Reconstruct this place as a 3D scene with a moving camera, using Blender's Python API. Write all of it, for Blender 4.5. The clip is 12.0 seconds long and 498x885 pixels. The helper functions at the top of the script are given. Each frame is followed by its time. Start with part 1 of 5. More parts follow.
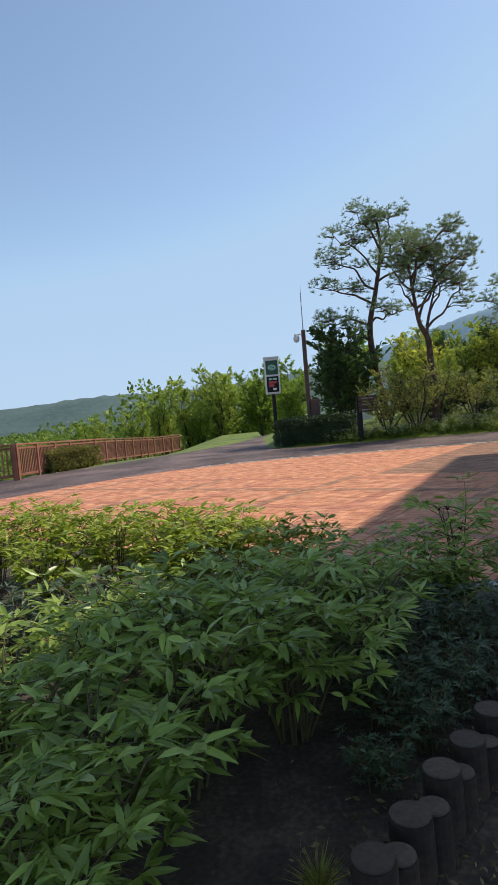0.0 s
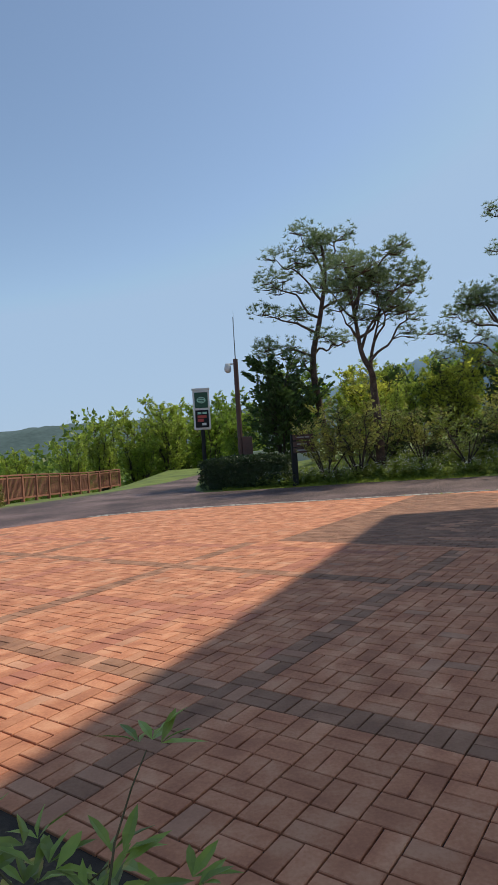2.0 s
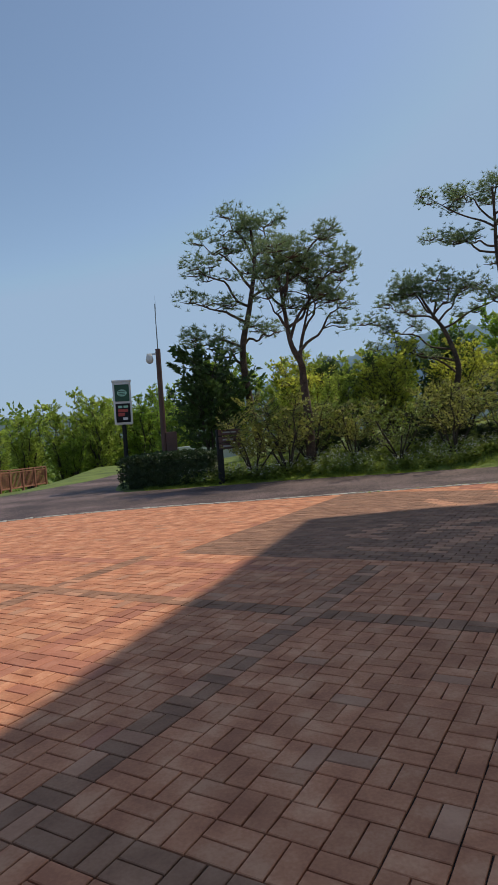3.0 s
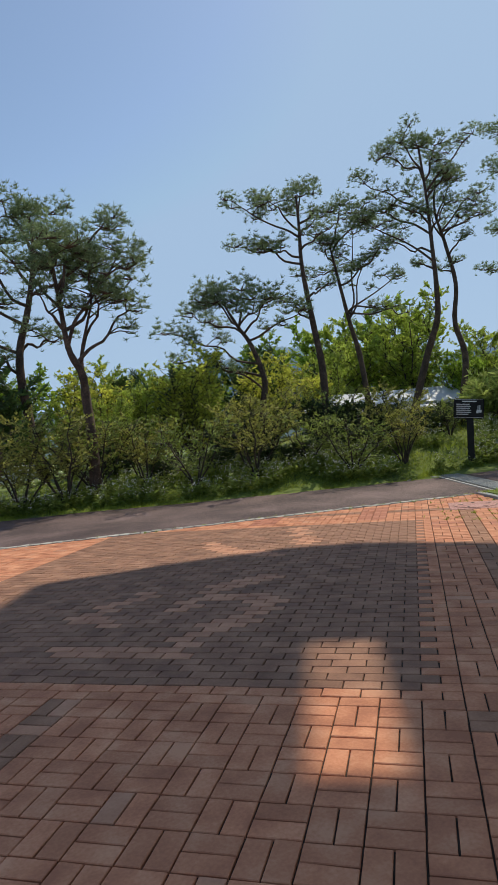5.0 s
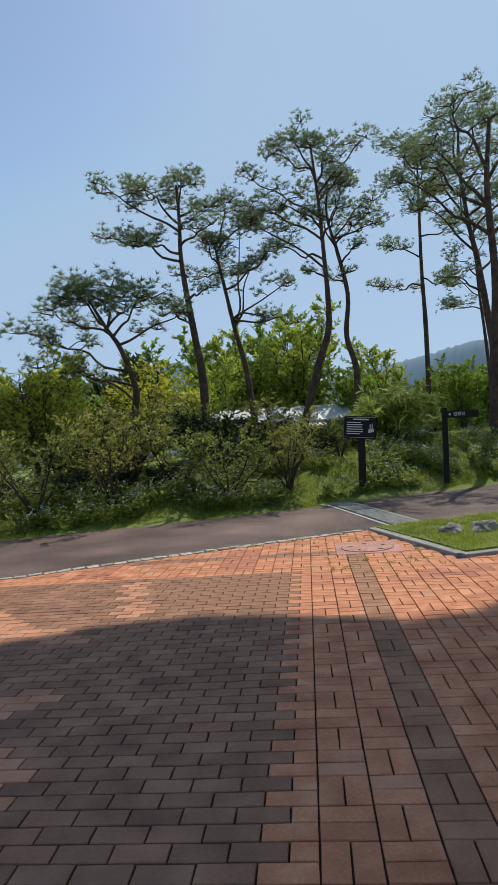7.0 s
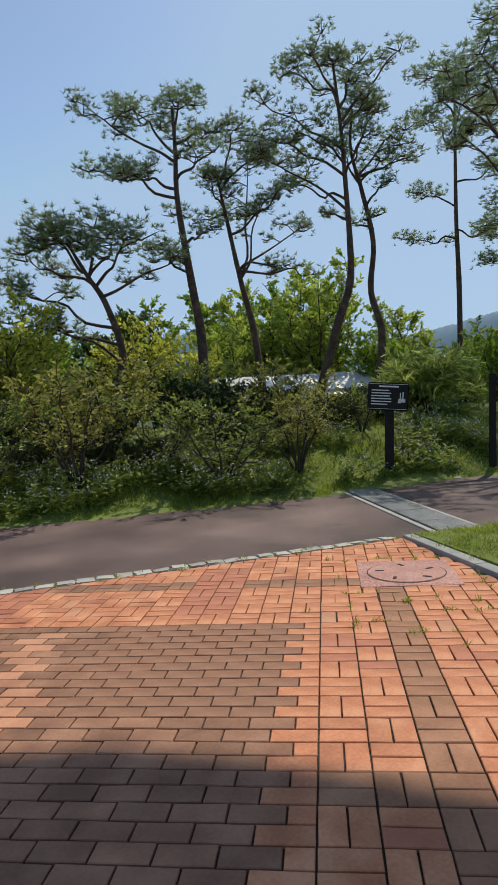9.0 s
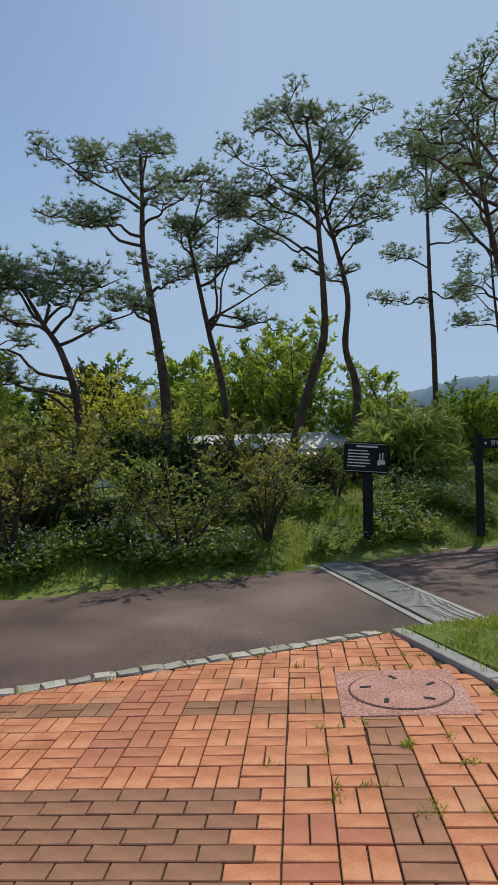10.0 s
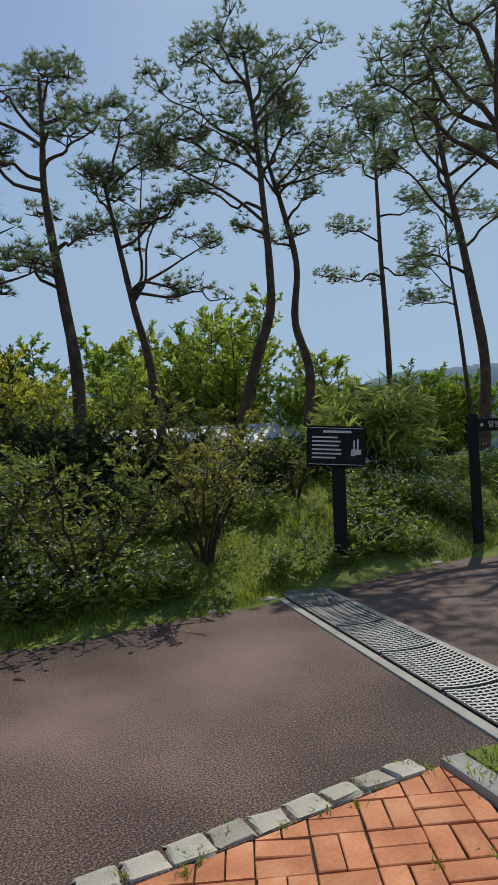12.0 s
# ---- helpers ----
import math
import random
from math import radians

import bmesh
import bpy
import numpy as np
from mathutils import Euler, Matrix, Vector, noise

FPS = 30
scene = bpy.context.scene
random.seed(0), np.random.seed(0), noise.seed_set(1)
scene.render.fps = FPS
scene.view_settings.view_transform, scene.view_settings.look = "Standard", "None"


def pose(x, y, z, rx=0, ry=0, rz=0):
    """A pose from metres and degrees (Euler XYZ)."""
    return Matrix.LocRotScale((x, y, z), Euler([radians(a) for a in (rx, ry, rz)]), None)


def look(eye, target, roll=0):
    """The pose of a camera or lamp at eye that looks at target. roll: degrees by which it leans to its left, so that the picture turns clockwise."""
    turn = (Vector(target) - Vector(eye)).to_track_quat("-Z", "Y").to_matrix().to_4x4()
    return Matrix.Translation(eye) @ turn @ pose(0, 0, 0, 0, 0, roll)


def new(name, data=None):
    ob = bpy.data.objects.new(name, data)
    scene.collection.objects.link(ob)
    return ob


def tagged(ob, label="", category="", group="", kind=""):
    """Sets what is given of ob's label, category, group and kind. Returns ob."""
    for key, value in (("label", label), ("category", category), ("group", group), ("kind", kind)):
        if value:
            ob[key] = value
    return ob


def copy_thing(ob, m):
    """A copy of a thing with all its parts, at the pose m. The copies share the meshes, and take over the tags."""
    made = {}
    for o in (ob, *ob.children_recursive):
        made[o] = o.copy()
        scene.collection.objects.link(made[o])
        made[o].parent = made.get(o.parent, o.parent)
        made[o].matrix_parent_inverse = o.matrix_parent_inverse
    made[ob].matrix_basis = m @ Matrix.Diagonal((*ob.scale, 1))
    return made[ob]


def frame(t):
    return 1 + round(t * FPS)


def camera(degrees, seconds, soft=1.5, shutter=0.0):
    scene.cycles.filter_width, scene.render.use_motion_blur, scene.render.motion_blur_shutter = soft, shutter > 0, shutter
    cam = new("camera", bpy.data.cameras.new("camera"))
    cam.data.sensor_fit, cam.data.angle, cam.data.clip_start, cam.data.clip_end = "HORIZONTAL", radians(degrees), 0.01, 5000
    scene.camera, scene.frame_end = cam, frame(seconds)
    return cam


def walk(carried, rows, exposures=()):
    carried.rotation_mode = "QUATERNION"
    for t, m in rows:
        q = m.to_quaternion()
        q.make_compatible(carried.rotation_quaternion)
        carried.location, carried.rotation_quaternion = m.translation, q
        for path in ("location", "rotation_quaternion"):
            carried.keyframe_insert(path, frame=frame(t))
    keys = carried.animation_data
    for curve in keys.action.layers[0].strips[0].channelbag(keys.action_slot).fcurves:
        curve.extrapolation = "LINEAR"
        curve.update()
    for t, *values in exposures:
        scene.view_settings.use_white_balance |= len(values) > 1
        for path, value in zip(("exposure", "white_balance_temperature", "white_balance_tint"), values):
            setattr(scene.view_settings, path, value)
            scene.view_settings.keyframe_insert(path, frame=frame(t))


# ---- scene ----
cam = camera(43.9, 12.0)
METRES, EYE, TILT, LEAN, TURN = 15.7, 1.35, -2.78, 5.73, 0.0
ROWS = [
    (0.0, 0.0, 0.0, 0.0, -0.0, 0.0, -0.0),
    (0.5, 0.0268, 0.0419, 0.0052, -0.16, -0.68, -0.63),
    (1.0, 0.0517, 0.085, 0.0115, -2.79, 2.63, -0.4),
    (1.5, 0.0768, 0.1257, 0.0155, -1.56, -0.13, -1.25),
    (2.0, 0.0949, 0.1585, 0.0231, -2.77, 2.93, -1.02),
    (2.5, 0.1157, 0.1917, 0.0269, -0.44, 2.89, -1.05),
    (3.0, 0.1366, 0.2269, 0.0306, -7.89, 2.4, -0.39),
    (3.2, 0.1464, 0.2399, 0.0315, -8.88, 3.76, -0.10),
    (4.8, 0.2309, 0.3493, 0.0452, -18.67, 5.82, 0.95),
    (5.0, 0.2408, 0.3625, 0.048, -23.54, 3.93, 0.99),
    (5.5, 0.2691, 0.3926, 0.0504, -25.3, 5.38, 0.12),
    (6.0, 0.294, 0.4219, 0.0545, -34.06, 4.03, 2.05),
    (6.5, 0.3188, 0.4466, 0.0579, -32.98, 5.32, 0.8),
    (8.3, 0.4165, 0.5585, 0.0734, -32.71, 5.26, 1.51),
    (8.5, 0.424, 0.5688, 0.0745, -30.05, 3.28, -1.45),
    (9.0, 0.4503, 0.6014, 0.078, -31.52, 2.66, 0.04),
    (9.5, 0.477, 0.6282, 0.0835, -31.37, 4.95, 0.16),
    (10.0, 0.4991, 0.66, 0.0865, -34.04, 8.21, -0.51),
    (10.5, 0.5241, 0.6912, 0.0915, -35.43, 3.93, 1.15),
    (11.0, 0.5467, 0.7267, 0.0931, -36.57, 5.61, 0.79),
    (11.5, 0.571, 0.7546, 0.1, -37.71, 5.92, 1.02),
    (12.0, 0.5965, 0.7905, 0.1016, -39.2, 7.92, 1.65),
]
walk(cam, [(t, pose(0, 0, EYE, TILT, LEAN, TURN) @ pose(METRES * x, METRES * y, METRES * z, 90 + pitch, roll, yaw)) for t, x, y, z, yaw, pitch, roll in ROWS],
     [(0.0, 0.43, 6650, 7), (0.5, 0.5, 6650, 7), (1.5, 0.36, 6650, 7), (2.5, 0.0, 6650, 7), (3.2, -0.05, 6650, 7), (5.0, 0.16, 6650, 7), (6.5, 0.22, 6650, 7), (8.5, 0.2, 6650, 7), (9.0, 0.22, 6650, 7), (9.5, 0.1, 6650, 7), (10.0, 0.03, 6650, 7), (12.0, -0.02, 6650, 7)])

# ---- world, sun, exposure ----
SUN_EL, SUN_AZ = radians(56), radians(66)  # azimuth from +y towards +x
TO_SUN = Vector((math.cos(SUN_EL) * math.sin(SUN_AZ), math.cos(SUN_EL) * math.cos(SUN_AZ), math.sin(SUN_EL)))
world = bpy.data.worlds.new("sky")
scene.world = world
world.use_nodes = True
wn = world.node_tree.nodes
sky = wn.new("ShaderNodeTexSky")
sky.sky_type = "NISHITA"
sky.sun_disc = False
sky.sun_elevation, sky.sun_rotation = SUN_EL, SUN_AZ
sky.altitude, sky.air_density, sky.dust_density, sky.ozone_density = 100, 1.0, 0.6, 0.3
wn["Background"].inputs["Strength"].default_value = 0.13
haze = wn.new("ShaderNodeMixRGB")  # even spring haze instead of a white horizon
haze.blend_type = "DARKEN"
haze.inputs[0].default_value = 0.92
haze.inputs[2].default_value = (2.56, 3.56, 5.1, 1)
world.node_tree.links.new(sky.outputs[0], haze.inputs[1])
world.node_tree.links.new(haze.outputs[0], wn["Background"].inputs["Color"])
sun = new("sun", bpy.data.lights.new("sun", "SUN"))
sun.data.energy, sun.data.angle, sun.data.color = 3.1, radians(0.42), (1.0, 0.91, 0.78)
sun.matrix_world = look(TO_SUN * 60, (0, 0, 0))


# ---- materials ----
def mat(name, stops, scale=6.0, rough=0.8, bump=0.2, fine=60.0, metal=0.0, vary=0.0, translucent=0.0, island=False, coords="Object", grain=0.45, spec=0.5, span=0.32):
    """A procedural surface: colours in stops mixed by two scales of noise, with fine relief; vary shifts brightness from piece to piece."""
    m = bpy.data.materials.new(name)
    m.use_nodes = True
    n, l = m.node_tree.nodes, m.node_tree.links
    bsdf = n["Principled BSDF"]
    bsdf.inputs["Roughness"].default_value, bsdf.inputs["Metallic"].default_value = rough, metal
    bsdf.inputs["Specular IOR Level"].default_value = spec
    tc = n.new("ShaderNodeTexCoord")
    big, small = n.new("ShaderNodeTexNoise"), n.new("ShaderNodeTexNoise")
    big.inputs["Scale"].default_value, small.inputs["Scale"].default_value = scale, fine
    big.inputs["Detail"].default_value = small.inputs["Detail"].default_value = 5
    for q in (big, small):
        l.new(tc.outputs[coords], q.inputs["Vector"])
    mix = n.new("ShaderNodeMath")
    mix.operation = "MULTIPLY_ADD"
    mix.inputs[1].default_value, mix.inputs[2].default_value = grain, 0.0
    l.new(small.outputs["Fac"], mix.inputs[0])
    add = n.new("ShaderNodeMath")
    add.operation = "MULTIPLY_ADD"
    add.inputs[1].default_value = 1 - grain
    l.new(big.outputs["Fac"], add.inputs[0])
    l.new(mix.outputs[0], add.inputs[2])
    ramp = n.new("ShaderNodeValToRGB")
    e = ramp.color_ramp.elements
    while len(e) < len(stops):
        e.new(0.5)
    for k, c in enumerate(stops):
        e[k].position = 0.5 - span / 2 + span * k / max(1, len(stops) - 1)
        e[k].color = (*c, 1)
    l.new(add.outputs[0], ramp.inputs[0])
    out = ramp.outputs[0]
    if vary:
        if island:
            rnd = n.new("ShaderNodeNewGeometry").outputs["Random Per Island"]
        else:
            rnd = n.new("ShaderNodeObjectInfo").outputs["Random"]
        rng = n.new("ShaderNodeMapRange")
        rng.inputs["To Min"].default_value, rng.inputs["To Max"].default_value = 1 - vary, 1 + vary
        l.new(rnd, rng.inputs["Value"])
        hsv = n.new("ShaderNodeHueSaturation")
        l.new(rng.outputs[0], hsv.inputs["Value"])
        l.new(out, hsv.inputs["Color"])
        out = hsv.outputs[0]
    l.new(out, bsdf.inputs["Base Color"])
    if bump:
        b = n.new("ShaderNodeBump")
        b.inputs["Strength"].default_value, b.inputs["Distance"].default_value = bump, 0.01
        l.new(add.outputs[0], b.inputs["Height"])
        l.new(b.outputs[0], bsdf.inputs["Normal"])
    if translucent:
        tr, mx = n.new("ShaderNodeBsdfTranslucent"), n.new("ShaderNodeMixShader")
        mx.inputs[0].default_value = translucent
        l.new(out, tr.inputs["Color"])
        l.new(bsdf.outputs[0], mx.inputs[1])
        l.new(tr.outputs[0], mx.inputs[2])
        l.new(mx.outputs[0], n["Material Output"].inputs["Surface"])
    return m


def leaf_mat(name, dark, light, tr=0.4, rough=0.5):
    return mat(name, [dark, tuple((a + b) / 2 for a, b in zip(dark, light)), light], scale=1.3, fine=9, rough=rough, bump=0, vary=0.35, translucent=tr, island=True)


M = {
    "brick_orange": mat("brick_orange", [(0.42, 0.158, 0.08), (0.55, 0.222, 0.112), (0.65, 0.31, 0.172)], 4.5, 0.82, 0.25, 60, vary=0.12, island=True, grain=0.26, spec=0.45, span=0.26),
    "brick_red": mat("brick_red", [(0.38, 0.14, 0.08), (0.445, 0.17, 0.098), (0.51, 0.21, 0.128)], 4.5, 0.82, 0.25, 60, vary=0.13, island=True, grain=0.26, spec=0.45, span=0.26),
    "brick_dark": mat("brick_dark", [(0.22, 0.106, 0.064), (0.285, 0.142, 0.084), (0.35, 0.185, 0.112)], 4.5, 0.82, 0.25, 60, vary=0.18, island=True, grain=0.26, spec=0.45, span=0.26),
    "brick_brown": mat("brick_brown", [(0.43, 0.20, 0.115), (0.50, 0.24, 0.138), (0.57, 0.29, 0.172)], 4.5, 0.82, 0.25, 60, vary=0.14, island=True, grain=0.26, spec=0.45, span=0.26),
    "brick_grey": mat("brick_grey_brown", [(0.25, 0.118, 0.066), (0.33, 0.16, 0.09), (0.40, 0.205, 0.12)], 4.5, 0.82, 0.25, 60, vary=0.16, island=True, grain=0.26, spec=0.45, span=0.26),
    "joint": mat("joint_sand", [(0.02, 0.014, 0.010), (0.065, 0.046, 0.032)], 9, 0.95, 0.4, 200),
    "asphalt": mat("asphalt", [(0.014, 0.008, 0.008), (0.078, 0.046, 0.042), (0.25, 0.17, 0.155)], 0.6, 0.8, 0.35, 100, grain=0.66, span=0.17),
    "granite": mat("granite", [(0.27, 0.26, 0.225), (0.42, 0.41, 0.36), (0.56, 0.55, 0.49)], 6, 0.8, 0.5, 160, vary=0.2),
    "concrete": mat("concrete", [(0.30, 0.30, 0.28), (0.42, 0.42, 0.40)], 3, 0.85, 0.3, 90),
    "grass_soil": mat("grass_soil", [(0.05, 0.07, 0.018), (0.12, 0.165, 0.028), (0.20, 0.24, 0.048)], 0.7, 0.95, 0.6, 20),
    "soil": mat("soil", [(0.028, 0.02, 0.013), (0.06, 0.043, 0.028), (0.13, 0.095, 0.062)], 5, 0.95, 1.0, 45),
    "bark": mat("pine_bark", [(0.04, 0.027, 0.021), (0.095, 0.06, 0.044), (0.19, 0.12, 0.085)], 5, 0.95, 1.0, 30),
    "bark_grey": mat("shrub_bark", [(0.03, 0.024, 0.018), (0.085, 0.065, 0.05)], 6, 0.95, 0.8, 40),
    "needle": leaf_mat("pine_needles", (0.11, 0.165, 0.075), (0.30, 0.37, 0.17), 0.5),
    "leaf_bright": leaf_mat("leaf_bright_green", (0.23, 0.32, 0.045), (0.52, 0.60, 0.11), 0.55),
    "leaf_mid": leaf_mat("leaf_green", (0.15, 0.25, 0.03), (0.36, 0.48, 0.07), 0.58),
    "leaf_dark": leaf_mat("leaf_dark_green", (0.035, 0.075, 0.02), (0.11, 0.17, 0.045), 0.4),
    "leaf_olive": leaf_mat("leaf_olive", (0.34, 0.37, 0.045), (0.68, 0.68, 0.11), 0.68),
    "leaf_grey": leaf_mat("leaf_sage", (0.19, 0.205, 0.045), (0.50, 0.49, 0.12), 0.5),
    "peony": leaf_mat("peony_leaf", (0.145, 0.225, 0.035), (0.42, 0.51, 0.10), 0.4, 0.34),
    # yellower copy of the peony leaf, with sunlight put into the colour
    "peony_sunlit": leaf_mat("peony_leaf_sunlit", (0.18, 0.24, 0.015), (0.42, 0.48, 0.05), 0.4, 0.5),
    "stem": mat("stem", [(0.07, 0.08, 0.02), (0.15, 0.10, 0.04)], 8, 0.7, 0.1, 30),
    "flower": mat("flower_white", [(0.5, 0.5, 0.42), (0.75, 0.74, 0.66)], 8, 0.8, 0, 30),
    "grass": leaf_mat("grass_blade", (0.16, 0.23, 0.025), (0.45, 0.51, 0.075), 0.5),
    "wood_red": mat("stained_timber", [(0.19, 0.07, 0.042), (0.29, 0.115, 0.07), (0.38, 0.165, 0.105)], 2, 0.75, 0.3, 50, vary=0.2),
    "log": mat("log_side", [(0.026, 0.016, 0.01), (0.075, 0.047, 0.03)], 8, 0.9, 0.9, 40, vary=0.2),
    "log_end": mat("log_end", [(0.05, 0.033, 0.022), (0.11, 0.075, 0.05)], 14, 0.85, 0.5, 70, vary=0.2),
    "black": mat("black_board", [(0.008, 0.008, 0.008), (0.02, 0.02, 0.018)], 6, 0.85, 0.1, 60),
    "white": mat("white_paint", [(0.68, 0.68, 0.66), (0.82, 0.82, 0.80)], 3, 0.5, 0.05, 60),
    "green_sign": mat("green_panel", [(0.015, 0.07, 0.035), (0.02, 0.10, 0.05)], 3, 0.4, 0, 40),
    "mint": mat("mint_print", [(0.35, 0.62, 0.48), (0.42, 0.70, 0.55)], 3, 0.5, 0, 40),
    "red_print": mat("red_print", [(0.45, 0.06, 0.05), (0.55, 0.09, 0.07)], 3, 0.5, 0, 40),
    "steel": mat("galvanised_steel", [(0.26, 0.275, 0.285), (0.38, 0.395, 0.405)], 6, 0.5, 0.1, 60, metal=0.85),
    "pole_brown": mat("brown_pole", [(0.07, 0.035, 0.028), (0.12, 0.06, 0.045)], 4, 0.6, 0.1, 50),
    "manhole": mat("pink_composite", [(0.27, 0.12, 0.10), (0.47, 0.24, 0.20), (0.66, 0.43, 0.38)], 4, 0.85, 1.0, 75, grain=0.72),
    "roof": mat("roof_panel", [(0.46, 0.47, 0.48), (0.56, 0.57, 0.58)], 0.6, 0.7, 0.05, 40),
    "render_wall": mat("plaster_wall", [(0.42, 0.40, 0.36), (0.52, 0.50, 0.46)], 1.2, 0.9, 0.2, 60),
    # aerial haze is tinted into the base colours of both hills
    "hill": mat("wooded_hill", [(0.04, 0.07, 0.065), (0.062, 0.10, 0.095), (0.09, 0.135, 0.125)], 0.03, 1.0, 0.0, 0.3),
    "hill_far_haze": mat("far_hill_haze", [(0.13, 0.21, 0.27), (0.16, 0.25, 0.32)], 0.006, 1.0, 0.0, 0.05),
    "sheet": mat("white_sheet_roof", [(0.40, 0.43, 0.45), (0.56, 0.58, 0.60)], 0.8, 0.5, 0.1, 20),
    "rock": mat("garden_rock", [(0.12, 0.11, 0.10), (0.25, 0.24, 0.22), (0.36, 0.35, 0.32)], 5, 0.9, 1.0, 40),
    "bamboo": leaf_mat("narrow_leaf", (0.22, 0.30, 0.06), (0.52, 0.58, 0.17), 0.5),
    "far_leaf": leaf_mat("far_leaf", (0.10, 0.17, 0.03), (0.26, 0.34, 0.06), 0.45),
    "kerb": mat("kerb_granite", [(0.17, 0.18, 0.17), (0.26, 0.27, 0.26), (0.34, 0.35, 0.33)], 5, 0.8, 0.4, 150, vary=0.12),
    "hedge_olive": leaf_mat("leaf_bronze_olive", (0.13, 0.12, 0.025), (0.32, 0.28, 0.07), 0.4),
    "dry": leaf_mat("dry_leaf", (0.13, 0.08, 0.035), (0.32, 0.22, 0.11), 0.2),
    "herb": leaf_mat("herb_leaf", (0.125, 0.19, 0.032), (0.40, 0.47, 0.11), 0.46),
    "hedge_dark": leaf_mat("hedge_leaf", (0.018, 0.04, 0.014), (0.065, 0.10, 0.03), 0.3),
    "soffit": mat("pale_soffit_panel", [(0.66, 0.78, 0.90), (0.74, 0.85, 0.95)], 0.8, 0.6, 0.05, 40),
    "low_leaf": leaf_mat("ground_cover_leaf", (0.035, 0.055, 0.026), (0.13, 0.18, 0.08), 0.3, 0.4),
    "nest": mat("nest_twigs", [(0.01, 0.008, 0.006), (0.03, 0.022, 0.016)], 8, 0.95, 0.9, 40),
}


# ---- mesh helpers ----
def mesh_of(name, verts, faces, materials, idx=None, smooth=False):
    me = bpy.data.meshes.new(name)
    me.from_pydata([tuple(v) for v in verts], [], faces)
    for m in materials if isinstance(materials, (list, tuple)) else [materials]:
        me.materials.append(m)
    if idx is not None:
        me.polygons.foreach_set("material_index", idx)
    if smooth:
        me.polygons.foreach_set("use_smooth", [True] * len(me.polygons))
    me.update()
    return me


def part(name, bm, material, parent, label=""):
    """Links a bmesh as one mesh object under a thing or a part."""
    me = bpy.data.meshes.new(name)
    bm.to_mesh(me)
    bm.free()
    me.materials.append(material)
    ob = new(name, me)
    ob.parent = parent
    return tagged(ob, label)


def solid(name, me, parent=None, label="", category="", group="", kind=""):
    ob = new(name, me)
    if parent:
        ob.parent = parent
    return tagged(ob, label, category, group, kind)


def box(sx, sy, sz, at=(0, 0, 0), bevel=0.0, rot=None):
    bm = bmesh.new()
    bmesh.ops.create_cube(bm, size=1)
    bmesh.ops.scale(bm, vec=(sx, sy, sz), verts=bm.verts)
    if bevel:
        bmesh.ops.bevel(bm, geom=bm.edges[:], offset=bevel, segments=2, affect="EDGES", profile=0.6)
    if rot:
        bmesh.ops.rotate(bm, matrix=Euler([radians(a) for a in rot]).to_matrix(), verts=bm.verts)
    bmesh.ops.translate(bm, vec=at, verts=bm.verts)
    return bm


def rod(r0, r1, z0, z1, seg=12, at=(0, 0), bevel=0.0):
    bm = bmesh.new()
    bmesh.ops.create_cone(bm, cap_ends=True, segments=seg, radius1=r0, radius2=r1, depth=z1 - z0)
    bmesh.ops.translate(bm, vec=(at[0], at[1], (z0 + z1) / 2), verts=bm.verts)
    if bevel:
        rim = [e for e in bm.edges if all(v.co.z > z1 - 1e-4 for v in e.verts)]
        bmesh.ops.bevel(bm, geom=rim, offset=bevel, segments=2, affect="EDGES")
    return bm


def tube(verts, faces, pts, radii, seg=6):
    """Adds a tapered tube along pts to verts and faces."""
    base = len(verts)
    for i, p in enumerate(pts):
        p = Vector(p)
        a, b = Vector(pts[max(0, i - 1)]), Vector(pts[min(len(pts) - 1, i + 1)])
        d = (b - a).normalized() if (b - a).length > 1e-6 else Vector((0, 0, 1))
        s = d.cross(Vector((0.3, 0.9, 0.1))).normalized()
        q = d.cross(s)
        for k in range(seg):
            an = 2 * math.pi * k / seg
            verts.append(p + radii[i] * (math.cos(an) * s + math.sin(an) * q))
    for i in range(len(pts) - 1):
        for k in range(seg):
            a, b = base + i * seg + k, base + i * seg + (k + 1) % seg
            faces.append((a, b, b + seg, a + seg))
    faces.append(tuple(base + (len(pts) - 1) * seg + k for k in range(seg)))


def smooth_line(pts, n):
    """n points on a Catmull-Rom curve through pts."""
    P = [Vector(p) for p in pts]
    P = [2 * P[0] - P[1]] + P + [2 * P[-1] - P[-2]]
    out = []
    for j in range(n):
        s = j / (n - 1) * (len(P) - 3)
        i = min(int(s), len(P) - 4)
        f = s - i
        a, b, c, d = P[i:i + 4]
        out.append(0.5 * ((2 * b) + (c - a) * f + (2 * a - 5 * b + 4 * c - d) * f * f + (3 * b - a - 3 * c + d) * f ** 3))
    return out


# ---- plan ----
EDGE = [(-13.0, 2.0), (-9.5, 8.0), (-6.3, 12.6), (-3.6, 15.7), (-1.2, 16.8), (1.3, 16.7), (3.7, 16.05), (6.5, 15.35), (8.8, 14.85), (10.5, 14.45), (11.78, 14.17)]
FAR = [(0.9, 21.3), (3.6, 20.4), (5.8, 19.9), (7.6, 19.1), (9.6, 18.4), (11.4, 17.85), (13.0, 17.4), (14.2, 17.3), (16.0, 17.05), (20.0, 16.3), (28.0, 14.2), (40.0, 9.0)]
edge_line = smooth_line([(x, y, 0) for x, y in EDGE], 160)
far_line = smooth_line([(x, y, 0) for x, y in FAR], 80)
RIGHT = Vector((0.829, -0.559, 0))  # across the walk
AHEAD = Vector((0.559, 0.829, 0))


def near_dist(p, line):
    return min((Vector((p[0], p[1], 0)) - q).length for q in line)


